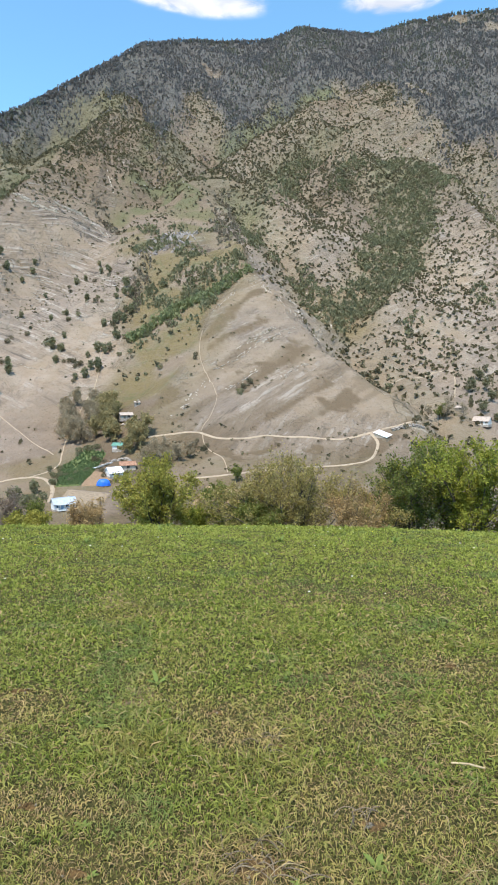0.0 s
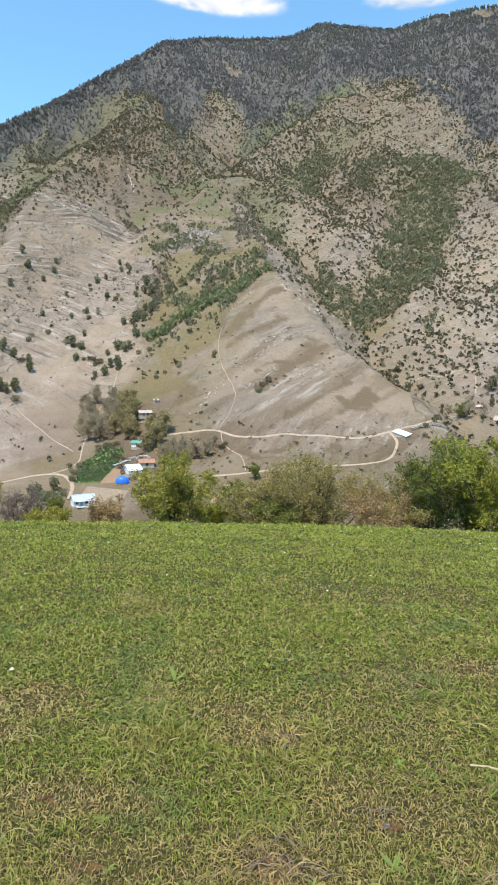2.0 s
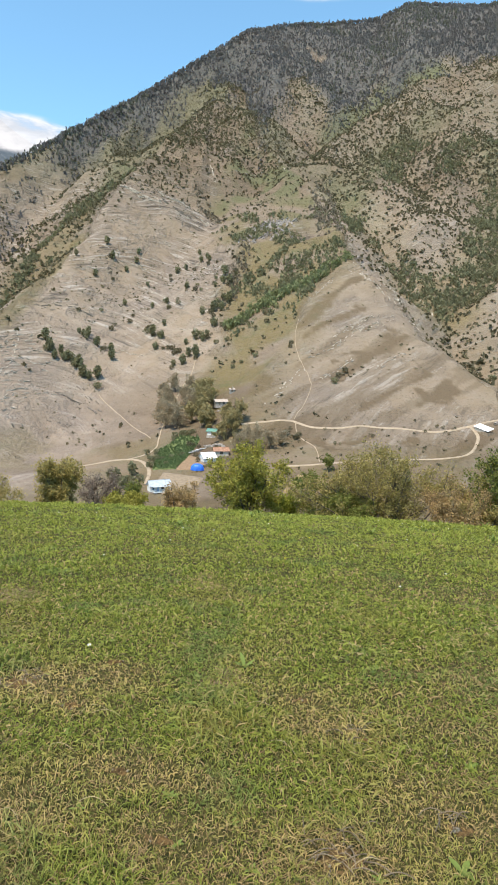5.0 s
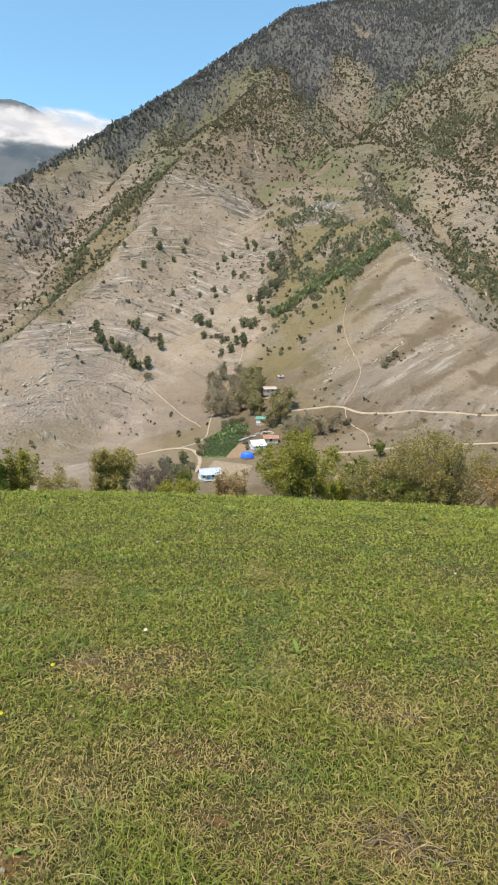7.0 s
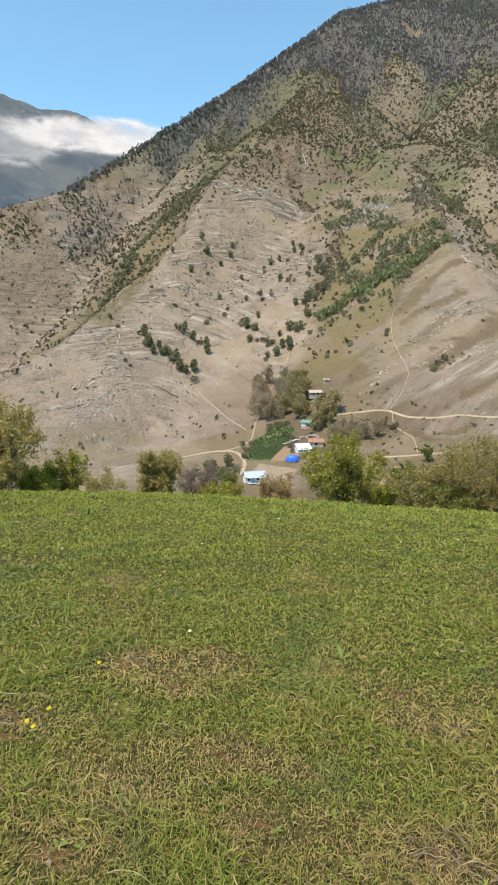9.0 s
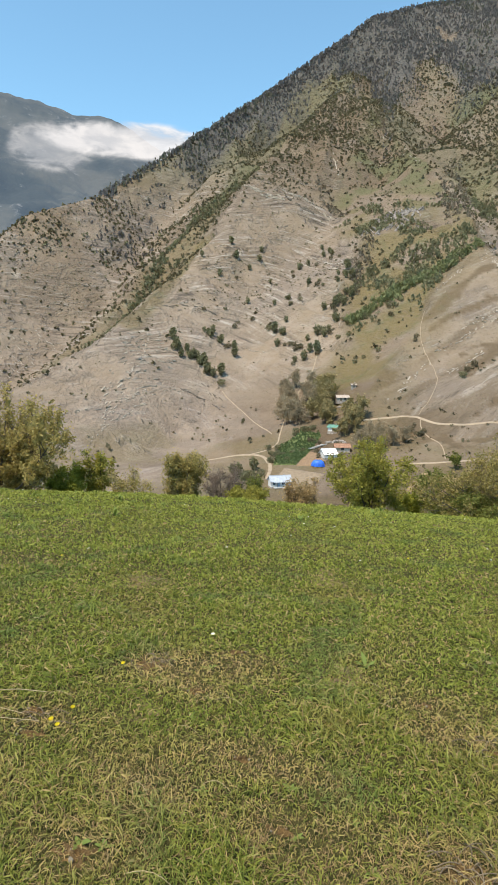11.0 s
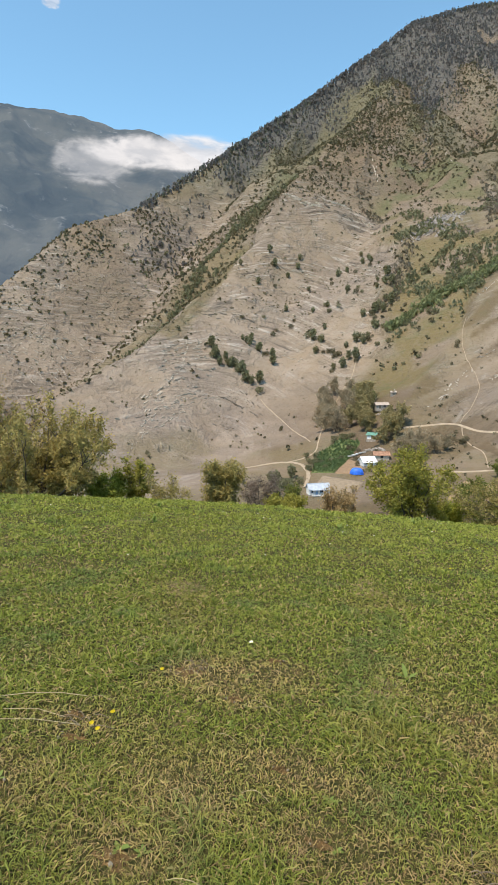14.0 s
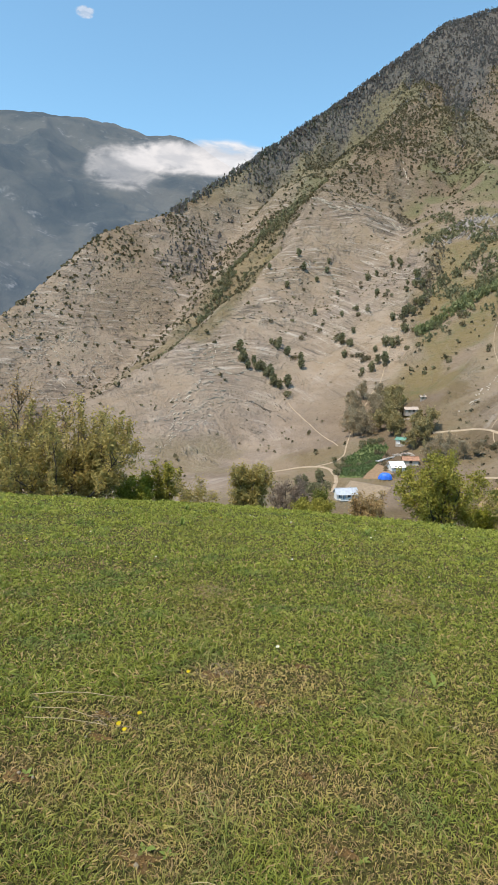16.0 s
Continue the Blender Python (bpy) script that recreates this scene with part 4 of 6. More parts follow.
crop_rng = np.random.default_rng(23)
cx, cy = -92 + 24 * crop_rng.random(3000), 260 + 52 * crop_rng.random(3000)
row = np.round((cx * 0.9 + cy * 0.43) / 1.6) * 1.6
cx, cy = cx + 0.35 * (row - cx * 0.9 - cy * 0.43) * 0.9, cy + 0.35 * (row - cx * 0.9 - cy * 0.43) * 0.43
ok = inside(GARDEN, cx, cy)
cp = np.stack([cx[ok], cy[ok], land(cx[ok], cy[ok]) + 0.3], -1)
scatter("garden_crop", [tufts(crop_rng, 7, (0.45, 0.45, 0.35), 0.32, 0.3) for _ in range(4)], cp, 0.7 + 0.7 * crop_rng.random(len(cp)), crop_rng, CROP, "rows of green crop plants in the garden", "crop")


# ---- buildings ----
def block(name, size, at, bevel=0.03, turn=0.0, taper=0.0):
    """A box with rounded edges that stands on at."""
    bm = bmesh.new()
    bmesh.ops.create_cube(bm, size=1.0)
    for v in bm.verts:
        k = 1 - taper * (v.co.z + 0.5)
        v.co = Vector((v.co.x * size[0] * k, v.co.y * size[1] * k, (v.co.z + 0.5) * size[2]))
    bmesh.ops.bevel(bm, geom=bm.edges[:], offset=min(bevel, min(size) * 0.3), segments=1, affect="EDGES")
    bm.transform(Matrix.Translation(at) @ Matrix.Rotation(turn, 4, "Z"))
    return bm_mesh(name, bm)


def prism(name, outline, length, at=(0, 0, 0)):
    """A solid with an outline in x and z, drawn out along y."""
    bm = bmesh.new()
    f = bm.faces.new([bm.verts.new((x, -length / 2, z)) for x, z in outline])
    ext = bmesh.ops.extrude_face_region(bm, geom=[f])
    bmesh.ops.translate(bm, verts=[e for e in ext["geom"] if isinstance(e, bmesh.types.BMVert)], vec=(0, length, 0))
    bmesh.ops.recalc_face_normals(bm, faces=bm.faces[:])
    bm.transform(Matrix.Translation(at))
    return bm_mesh(name, bm)


def roof_slope(name, run, rise, length, side, base, thick=0.12, over=0.5):
    """One pitch of a gable roof: a ribbed sheet from the eaves to the ridge."""
    bm = bmesh.new()
    ribs, n = 14, math.hypot(run, rise)
    down = rise / run
    top = []
    for k in range(ribs + 1):
        x = -length / 2 - over + (length + 2 * over) * k / ribs
        bump_up = 0.03 if k % 2 else 0.0
        eave = bm.verts.new((x, side * (run + over), base - over * down + bump_up))
        ridge = bm.verts.new((x, 0, base + rise + bump_up))
        top.append((eave, ridge))
    faces = [bm.faces.new((top[k][0], top[k + 1][0], top[k + 1][1], top[k][1])) for k in range(ribs)]
    ext = bmesh.ops.extrude_face_region(bm, geom=faces)
    bmesh.ops.translate(bm, verts=[e for e in ext["geom"] if isinstance(e, bmesh.types.BMVert)], vec=(0, 0, thick))
    bmesh.ops.recalc_face_normals(bm, faces=bm.faces[:])
    return bm_mesh(name, bm)


WHITE_WALL = plain("whitewash", (0.74, 0.73, 0.70), 0.9, 0.2, 1.5, relief=0.02)
MUD_WALL = plain("mud_plaster", (0.52, 0.43, 0.34), 0.95, 0.3, 1.2, relief=0.04)
STONE_WALL = plain("rubble_stone", (0.40, 0.35, 0.30), 0.95, 0.45, 1.1, relief=0.12)
ZINC = plain("zinc_sheet", (0.44, 0.49, 0.55), 0.55, 0.2, 1.0, 0.05, 0.4)
PALE_SHEET = plain("pale_sheet", (0.80, 0.80, 0.79), 0.5, 0.1, 0.8, 0.0, 0.4)
RUST = plain("rusty_sheet", (0.36, 0.20, 0.13), 0.8, 0.4, 1.5)
GREEN_SHEET = plain("green_sheet", (0.12, 0.28, 0.22), 0.6, 0.25, 1.2)
PINK_ROOF = plain("weathered_roof", (0.45, 0.37, 0.31), 0.85, 0.25, 1.2)
TIMBER = plain("old_timber", (0.24, 0.19, 0.14), 0.9, 0.35, 3.0)
BLUE_PAINT = plain("blue_paint", (0.30, 0.45, 0.62), 0.7, 0.2, 2.0)
PANE, pane_nodes, pane_b = material("window_glass", 0.08, 0.6)
pane_b.inputs["Base Color"].default_value = (0.03, 0.035, 0.04, 1)


def house(x, y, turn, size, wall, roof, label, rise=1.5, openings=(), trim=None, name="house", porch=False, sink=1.2):
    """A house with gable roof; its front looks along -y before it is turned. openings: (kind, place along the front, side)."""
    w, d, h = size
    ob = empty(name, label, "house", at=(x, y, ground_at(x, y)))
    ob.rotation_euler.z = radians(turn)
    trim = trim or TIMBER
    part("plinth", block("plinth", (w + 0.3, d + 0.3, sink + 0.3), (0, 0, -sink)), STONE_WALL, ob, "rough stone plinth")
    outline = [(-d / 2, 0.3), (d / 2, 0.3), (d / 2, h), (0, h + rise - 0.05), (-d / 2, h)]
    me = prism("wall", outline, w)
    me.transform(Matrix.Rotation(radians(90), 4, "Z"))
    body = part("wall", me, wall, ob)
    for side in (-1, 1):
        part("roof_slope", roof_slope("roof_slope", d / 2, rise, w, side, h + 0.02), roof, ob)
    part("ridge_cap", block("ridge_cap", (w + 1.0, 0.35, 0.1), (0, 0, h + rise + 0.12)), roof, ob)
    for kind, at, side in openings:
        fy = -side * (d / 2 + 0.02)
        if kind == "door":
            leaf = part("door", block("door", (0.95, 0.08, 2.0), (at, fy, 0.32)), trim, ob, "old painted door")
            part("door_frame", block("door_frame", (1.2, 0.05, 2.15), (at, fy + side * 0.03, 0.31)), TIMBER, ob)
        else:
            win = part("window", block("window", (1.25, 0.06, 1.35), (at, fy, 1.05)), trim, ob, "painted window frame")
            for k in (-0.28, 0.28):
                part("pane", block("pane", (0.48, 0.05, 1.1), (at + k, fy - side * 0.03, 1.17)), PANE, win)
            part("sill", block("sill", (1.4, 0.22, 0.08), (at, fy - side * 0.08, 0.97)), wall, win)
    if porch:
        part("porch_floor", block("porch_floor", (w * 0.8, 1.7, 0.45), (0, -d / 2 - 0.85, 0)), WHITE_WALL, ob)
        for k in range(4):
            part("porch_post", block("porch_post", (0.16, 0.16, h - 0.75), (-w * 0.36 + k * w * 0.24, -d / 2 - 1.5, 0.45)), WHITE_WALL, ob)
        part("porch_roof", block("porch_roof", (w * 0.86, 2.0, 0.1), (0, -d / 2 - 0.95, h - 0.3)), roof, ob)
    part("chimney", block("chimney", (0.45, 0.45, 1.3), (w * 0.25, d * 0.15, h + rise * 0.55)), STONE_WALL, ob)
    return ob


white_set = [("window", -2.7, 1), ("door", -1.0, 1), ("window", 0.8, 1), ("window", 2.7, 1)]
house(-69.4, 229.5, 34, (8.0, 4.4, 2.6), WHITE_WALL, ZINC, "whitewashed house with pale blue metal roof and porch", 1.7, white_set, BLUE_PAINT, porch=True)
house(-59.0, 269.0, 34, (5.8, 6.4, 2.0), WHITE_WALL, PALE_SHEET, "small house with bright white sheet roof", 2.0, [("door", 0.8, 1), ("window", -1.4, 1)])
house(-54.0, 274.5, 18, (6.4, 4.6, 2.5), MUD_WALL, RUST, "mud house with rusty red roof", 1.3, [("window", 0, 1)])
house(-63.8, 302.0, -12, (4.6, 3.6, 2.3), WHITE_WALL, GREEN_SHEET, "white hut with green sheet roof among trees", 1.0, [("door", 0.6, 1)], name="hut")
house(-67.6, 341.0, 24, (6.6, 5.2, 2.3), STONE_WALL, PINK_ROOF, "pale stone house with weathered roof at the gully's side", 1.2, [("door", -1.2, 1), ("window", 1.2, 1)])
house(-63.6, 353.5, 20, (2.6, 2.4, 1.8), MUD_WALL, PINK_ROOF, "tiny mud-walled shed above the stone house", 0.5, [("door", 0.0, 1)], name="shed")
house(131.8, 351.0, -38, (8.6, 5.6, 2.4), WHITE_WALL, PINK_ROOF, "whitewashed house with weathered grey gable roof below bare trees", 2.2, [("window", -3.6, 1), ("window", -1.4, 1), ("door", 0.8, 1), ("window", 3.2, 1)])
house(122.5, 362.0, -20, (4.5, 3.5, 2.0), MUD_WALL, PINK_ROOF, "small mud shed near the whitewashed house", 0.9, [("door", 0.4, 1)], name="shed")


def sheet_slab(name, x0, x1, y0, y1, level, thick):
    """A slab whose height follows level(x, y)."""
    bm = bmesh.new()
    low = [bm.verts.new((x, y, level(x, y))) for x, y in ((x0, y0), (x1, y0), (x1, y1), (x0, y1))]
    high = [bm.verts.new((v.co.x, v.co.y, v.co.z + thick)) for v in low]
    bm.faces.new(low[::-1])
    bm.faces.new(high)
    for k in range(4):
        bm.faces.new((low[k], low[(k + 1) % 4], high[(k + 1) % 4], high[k]))
    bmesh.ops.recalc_face_normals(bm, faces=bm.faces[:])
    return bm_mesh(name, bm)


def barn(x, y, turn):
    """A long shed, open at its lower end, under one white sheet roof that falls with the slope."""
    ob = empty("barn", "long open shed with bright white sheet roof", "barn", at=(x, y, ground_at(x, y)))
    ob.rotation_euler.z = radians(turn)
    ob.scale = (0.8, 0.8, 0.8)

    def roof_at(x, y):
        return 2.75 - 0.24 * x + 0.30 * y

    part("floor", block("floor", (10.0, 4.6, 2.4), (0, 0, -2.1)), YARD, ob)
    for k in (-1, 1):
        wall = sheet_slab("side_wall", -4.7, 2.6, k * 1.95 - 0.17, k * 1.95 + 0.17, lambda x, y: 0.25, 1.0)
        for v in wall.vertices:
            v.co.z = roof_at(v.co.x, v.co.y) - 0.02 if v.co.z > 1 else v.co.z
        part("side_wall", wall, MUD_WALL, ob)
        part("post", block("post", (0.22, 0.22, roof_at(4.6, k * 1.95) - 0.3), (4.6, k * 1.95, 0.25)), TIMBER, ob)
    part("end_wall", block("end_wall", (0.3, 3.6, 2.75), (-4.55, 0, 0.25)), MUD_WALL, ob)
    part("roof_sheet", sheet_slab("roof_sheet", -5.2, 5.2, -2.6, 2.6, roof_at, 0.12), PALE_SHEET, ob)
    for k in range(7):
        part("sheet_rib", sheet_slab("sheet_rib", -5.1 + 1.65 * k, -5.0 + 1.65 * k, -2.6, 2.6, lambda x, y: roof_at(x, y) + 0.12, 0.05), PALE_SHEET, ob)
    return ob


barn(64.0, 296.5, -52)


def rubble(name, line, label, count, tall=0.9):
    """A dry-stone wall: a core with single stones laid along and on it."""
    rng = np.random.default_rng(count)
    ob = empty(name, label, "wall", at=(line[0][0], line[0][1], ground_at(*line[0])))
    base = Vector(ob.location)
    segs = list(zip(line, line[1:]))
    stones = []
    for k in range(6):
        bm = bmesh.new()
        bmesh.ops.create_cube(bm, size=1.0)
        for v in bm.verts:
            v.co = Vector((v.co.x * 0.9, v.co.y * 0.6, v.co.z * 0.5)) + Vector(rng.normal(size=3) * 0.09)
        bmesh.ops.bevel(bm, geom=bm.edges[:], offset=0.08, segments=1, affect="EDGES")
        me = bm_mesh("stone", bm)
        me.materials.append(STONE_WALL)
        stones.append(me)
    for k in range(count):
        a, b = segs[k % len(segs)]
        f = rng.random()
        x, y = a[0] + (b[0] - a[0]) * f + rng.normal() * 0.15, a[1] + (b[1] - a[1]) * f + rng.normal() * 0.15
        s = new("stone", stones[k % 6])
        s.parent = ob
        s.location = Vector((x, y, ground_at(x, y) + tall * rng.random() ** 0.8)) - base
        s.rotation_euler = (rng.normal() * 0.15, rng.normal() * 0.15, math.atan2(b[1] - a[1], b[0] - a[0]) + rng.normal() * 0.25)
        s.scale = (0.8 + 0.6 * rng.random(),) * 3
    return ob


rubble("stone_wall", [(70, 303), (76, 307), (82, 310), (88, 312)], "low dry-stone wall bent round the barn yard", 90, 1.4)
rubble("stone_wall", [(-74, 338), (-62, 330), (-56, 318)], "tumbled dry-stone terrace wall in the village", 70)
rubble("stone_wall", [(-66, 292), (-58, 289), (-54, 284)], "tumbled stone wall beside the village houses", 50)


def tarp(x, y):
    """A haystack under a bright blue sheet that hangs in folds."""
    rng = np.random.default_rng(9)
    ob = empty("haystack", "haystack covered with a bright blue tarpaulin", "haystack", at=(x, y, ground_at(x, y)))
    for name, grow_by, mat, low in (("hay", 0.0, FIELD, -0.4), ("tarpaulin", 0.12, plain("blue_tarpaulin", (0.02, 0.16, 0.72), 0.45, 0.25, 1.2, 0.0, 0.4), 0.5)):
        n, m = 40, 10
        a, u = np.meshgrid(np.linspace(0, 6.283, n, endpoint=False), np.linspace(0, 1, m))
        fold = 1 + (0.06 * np.sin(9 * a + 2 * u) * u if name == "tarpaulin" else 0)
        px = (2.7 + grow_by) * np.sin(u * 1.5708) ** 0.7 * np.cos(a) * fold
        py = (2.0 + grow_by) * np.sin(u * 1.5708) ** 0.7 * np.sin(a) * fold
        pz = low + (3.1 + grow_by - low) * np.maximum(np.cos(u * 1.5708), 0) ** 0.8 + 0.05 * np.sin(5 * a)
        i, j = np.meshgrid(np.arange(m - 1), np.arange(n), indexing="ij")
        f = np.stack([i * n + j, (i + 1) * n + j, (i + 1) * n + (j + 1) % n, i * n + (j + 1) % n], -1).reshape(-1, 4)
        part(name, from_arrays(name, np.stack([px.ravel(), py.ravel(), pz.ravel()], -1), f), mat, ob)
    return ob


tarp(-60.4, 255.5)
for k in range(4):
    x, y = -70.5 + 1.6 * k, 286.5 + 0.9 * k
    frame_ob = empty("cold_frame", "low white garden frame beside the green crops", "garden frame", "garden frames", (x, y, ground_at(x, y) + 0.3))
    frame_ob.rotation_euler.z = radians(55)
    part("side_board", block("side_board", (4.2, 0.12, 0.35), (0, -0.35, 0)), WHITE_WALL, frame_ob)
    part("side_board", block("side_board", (4.2, 0.12, 0.45), (0, 0.35, 0)), WHITE_WALL, frame_ob)
    part("cover", block("cover", (4.1, 0.8, 0.05), (0, 0, 0.42)), PALE_SHEET, frame_ob)


# ---- trees of the valley ----
def tree(x, y, high, wide, leaf, label, seed, leaves=7, size=0.3, trunk=0.3, name="tree"):
    rng = np.random.default_rng(seed)
    ob = empty(name, label, "tree", at=(x, y, ground_at(x, y) - 0.2))
    stem = grow(rng, (0, 0, 0), (rng.normal() * 0.08, rng.normal() * 0.08, 1), high * 0.75, 0.03 * high, 6, 0.07)
    part("trunk", tubes("trunk", [stem], 6), BARK, ob)
    limbs = branch_out(rng, stem, 14, wide * 0.62, 0.011 * high, 5, 0.13, trunk, 0.12, 1.1)
    for limb in limbs[:6]:
        part("limb", tubes("limb", [limb], 4), BARK, ob)
    twigs = []
    for limb in limbs:
        twigs += branch_out(rng, limb, 9, wide * 0.28, 0.003 * high, 3, 0.2, 0.15, 0.1)
    tagged(part("branchwork", tubes("branchwork", limbs[6:] + twigs, 3), TWIG, ob), kind="stuff")
    tagged(part("crown", leaf_mesh("crown", leaves_on(rng, twigs, leaves, 0.045 * wide, size, 0.6)), leaf, ob), kind="stuff")
    return ob


OLIVE_TREE, BARE_TREE, GREEN_TREE = "olive-brown tree just coming into leaf in the village", "bare grey-brown tree with a haze of twigs", "green leafy tree by the houses"
LEAF_HAZE = leafage("bud_haze", (0.300, 0.243, 0.160), (0.440, 0.365, 0.240), through=0.45)
for k, (x, y, h, w) in enumerate([(-110, 376, 11, 9), (-90, 331, 12, 11), (-105, 383, 10, 9), (-94, 380, 12, 10), (-98, 352, 14, 13), (-86, 345, 14, 13), (-96, 338, 12, 12), (-92, 362, 13, 12), (-102, 345, 11, 12), (-104, 366, 12, 12), (-88, 322, 10, 11), (-95, 326, 9, 10)]):
    tree(x, y, h, w, LEAF_HAZE, BARE_TREE, 300 + k, 20, 0.34, 0.12)
for k, (x, y, h, w) in enumerate([(-78, 335, 13, 12), (-77, 357, 13, 11), (-72, 322, 8, 8), (-57, 302, 11, 11), (-52, 307, 11, 11), (-84, 368, 12, 10), (-59, 318, 6, 6), (-82, 352, 14, 13), (-77, 330, 10, 9), (-68, 314, 8, 8), (-88, 372, 12, 11), (-80, 325, 11, 11), (-75, 342, 13, 12), (-57, 294, 8, 8), (-53, 299, 9, 9), (-70, 312, 8, 8)] ):
    tree(x, y, h, w, LEAF_VILLAGE, OLIVE_TREE, 320 + k, 20, 0.37, 0.1)
for k, (x, y, h, w) in enumerate([(-38, 275, 8.5, 9), (-32, 279, 7.5, 8), (-44, 283, 8.5, 9), (-47, 277, 8, 8), (-27, 284, 6, 7), (-40, 284, 8, 9)]):
    tree(x, y, h, w, LEAF_HAZE, BARE_TREE, 340 + k, 16, 0.25, 0.12)
for k, (x, y, h, w) in enumerate([(-75, 350, 9, 6), (-5, 247, 6.5, 6), (-11, 228, 6, 8), (-15, 223, 5, 7), (108, 352, 8, 8)]):
    tree(x, y, h, w, LEAF_DEEP, GREEN_TREE, 360 + k, 12, 0.3, 0.15)
for k, (x, y, h, w) in enumerate([(110, 346, 9, 9), (114, 356, 10, 9), (120, 349, 8, 8), (101, 352, 7, 7), (79, 285, 5, 5), (84, 289, 5, 6)]):
    tree(x, y, h, w, LEAF_HAZE, BARE_TREE, 380 + k, 10, 0.2)
for k, (x, y, h, w) in enumerate([(148, 414, 7, 8), (162, 425, 7, 9), (164, 443, 6, 8), (157, 402, 6, 7), (140, 372, 6, 7), (146, 362, 5, 6)]):
    tree(x, y, h, w, SCRUB_GREEN, "round dark bushy tree on the slope above the house", 400 + k, 13, 0.34, 0.1)


# ---- ledges where single rock beds stand out of the slopes ----
LEDGE_ROCK = plain("ledge_rock", (0.20, 0.165, 0.135), 0.95, 0.4, 0.5, relief=0.25)
CRAG_ROCK = plain("crag_rock", (0.275, 0.243, 0.218), 0.95, 0.45, 0.6, relief=0.3)
PALE_ROCK = plain("pale_ledge_rock", (0.40, 0.345, 0.28), 0.95, 0.4, 0.5, relief=0.25)


def outcrop(line, count, size, seed, label, rock, loose=1.0):
    """A broken ledge of bedded rock: long slabs, one behind the other, sunk into the slope."""
    rng = np.random.default_rng(seed)
    ob = empty("rock_ledge", label, "rock", "rock ledges on the slopes", (line[0][0], line[0][1], ground_at(*line[0])))
    base = Vector(ob.location)
    slabs = []
    for k in range(4):
        bm = bmesh.new()
        bmesh.ops.create_cube(bm, size=1.0)
        bmesh.ops.subdivide_edges(bm, edges=bm.edges[:], cuts=1)
        for v in bm.verts:
            v.co = Vector((v.co.x * 3.4, v.co.y * 0.9, v.co.z * 0.8)) + Vector(rng.normal(size=3) * 0.10)
        me = bm_mesh("slab", bm)
        me.materials.append(rock)
        slabs.append(me)
    for k in range(count):
        f = min(max((k + 2.4 * rng.random() - 0.9) / count, 0.0), 1.0) * (len(line) - 1)
        i = min(int(f), len(line) - 2)
        a, b = line[i], line[i + 1]
        x, y = a[0] + (b[0] - a[0]) * (f - i) + rng.normal() * 1.1 * size * loose, a[1] + (b[1] - a[1]) * (f - i) + rng.normal() * 1.3 * size * loose
        s = new("slab", slabs[k % 4])
        s.parent = ob
        s.location = Vector((x, y, ground_at(x, y) + 0.1 * size)) - base
        fall = math.atan2(ground_at(*b) - ground_at(*a), math.hypot(b[0] - a[0], b[1] - a[1]))
        s.rotation_euler = (rng.normal() * 0.15 * loose, -fall + rng.normal() * 0.08 * loose, math.atan2(b[1] - a[1], b[0] - a[0]) + rng.normal() * (0.12 + 0.8 * (loose - 1)))
        s.scale = (size * (0.4 + 1.5 * rng.random() ** 1.5), size * (0.6 + 0.5 * rng.random()), size * (0.5 + 0.5 * rng.random()))
    return ob


LEDGE, PALE_LEDGE = "dark broken rock ledge on a bare slope", "pale bedded rock ledge curving over a slope"
for k, (line, count, size) in enumerate([
        ([(-177, 366), (-165, 372), (-147, 367)], 15, 1.0), ([(-169, 381), (-154, 375)], 7, 0.8), ([(-171, 342), (-158, 346)], 6, 0.8),
        ([(-231, 444), (-208, 463), (-196, 466)], 16, 1.1), ([(-247, 700), (-195, 668), (-145, 678)], 26, 1.8), ([(-236, 690), (-200, 655)], 12, 1.5)]):
    outcrop(line, count, size, 700 + k, LEDGE, LEDGE_ROCK)
for k, (line, count, size) in enumerate([
        ([(-193, 297), (-198, 324), (-190, 343), (-176, 368)], 26, 0.75), ([(-186, 274), (-189, 302), (-188, 326)], 18, 0.65),
        ([(-448, 412), (-411, 443), (-364, 465)], 26, 0.9), ([(-440, 400), (-405, 430), (-352, 448)], 24, 0.8),
        ([(20, 548), (33, 497), (50, 450)], 26, 0.9)]):
    outcrop(line, count, size, 720 + k, PALE_LEDGE, PALE_ROCK)
for k, (line, count, size) in enumerate([
        ([(-220, 561), (-197, 564), (-173, 570)], 20, 0.9), ([(-170, 616), (-142, 588), (-110, 559)], 26, 1.0), ([(-179, 499), (-146, 475), (-107, 454)], 26, 0.8),
        ([(-242, 667), (-224, 667), (-201, 666)], 26, 1.9), ([(-205, 680), (-179, 694), (-149, 684)], 26, 1.7), ([(-166, 436), (-139, 428)], 12, 0.7), ([(-187, 548), (-158, 517)], 14, 0.8),
        ([(-147, 833), (-131, 850), (-115, 862)], 12, 1.4), ([(-186, 842), (-178, 822), (-170, 802)], 10, 1.4), ([(-158, 944), (-111, 901), (-72, 805)], 26, 1.3),
        ([(191, 998), (246, 972), (271, 911)], 22, 1.4), ([(280, 888), (296, 842), (311, 821)], 18, 1.3), ([(54, 610), (62, 575), (70, 530)], 24, 1.0),
        ([(-218, 255), (-205, 286), (-199, 306)], 20, 0.7), ([(-203, 344), (-209, 374), (-223, 407)], 22, 0.8), ([(-393, 453), (-377, 473), (-356, 476)], 20, 0.8), ([(-437, 401), (-424, 428), (-393, 453)], 24, 0.8), ([(-382, 355), (-373, 368)], 10, 0.7)]):
    outcrop(line, count, size, 800 + k, PALE_LEDGE, PALE_ROCK)
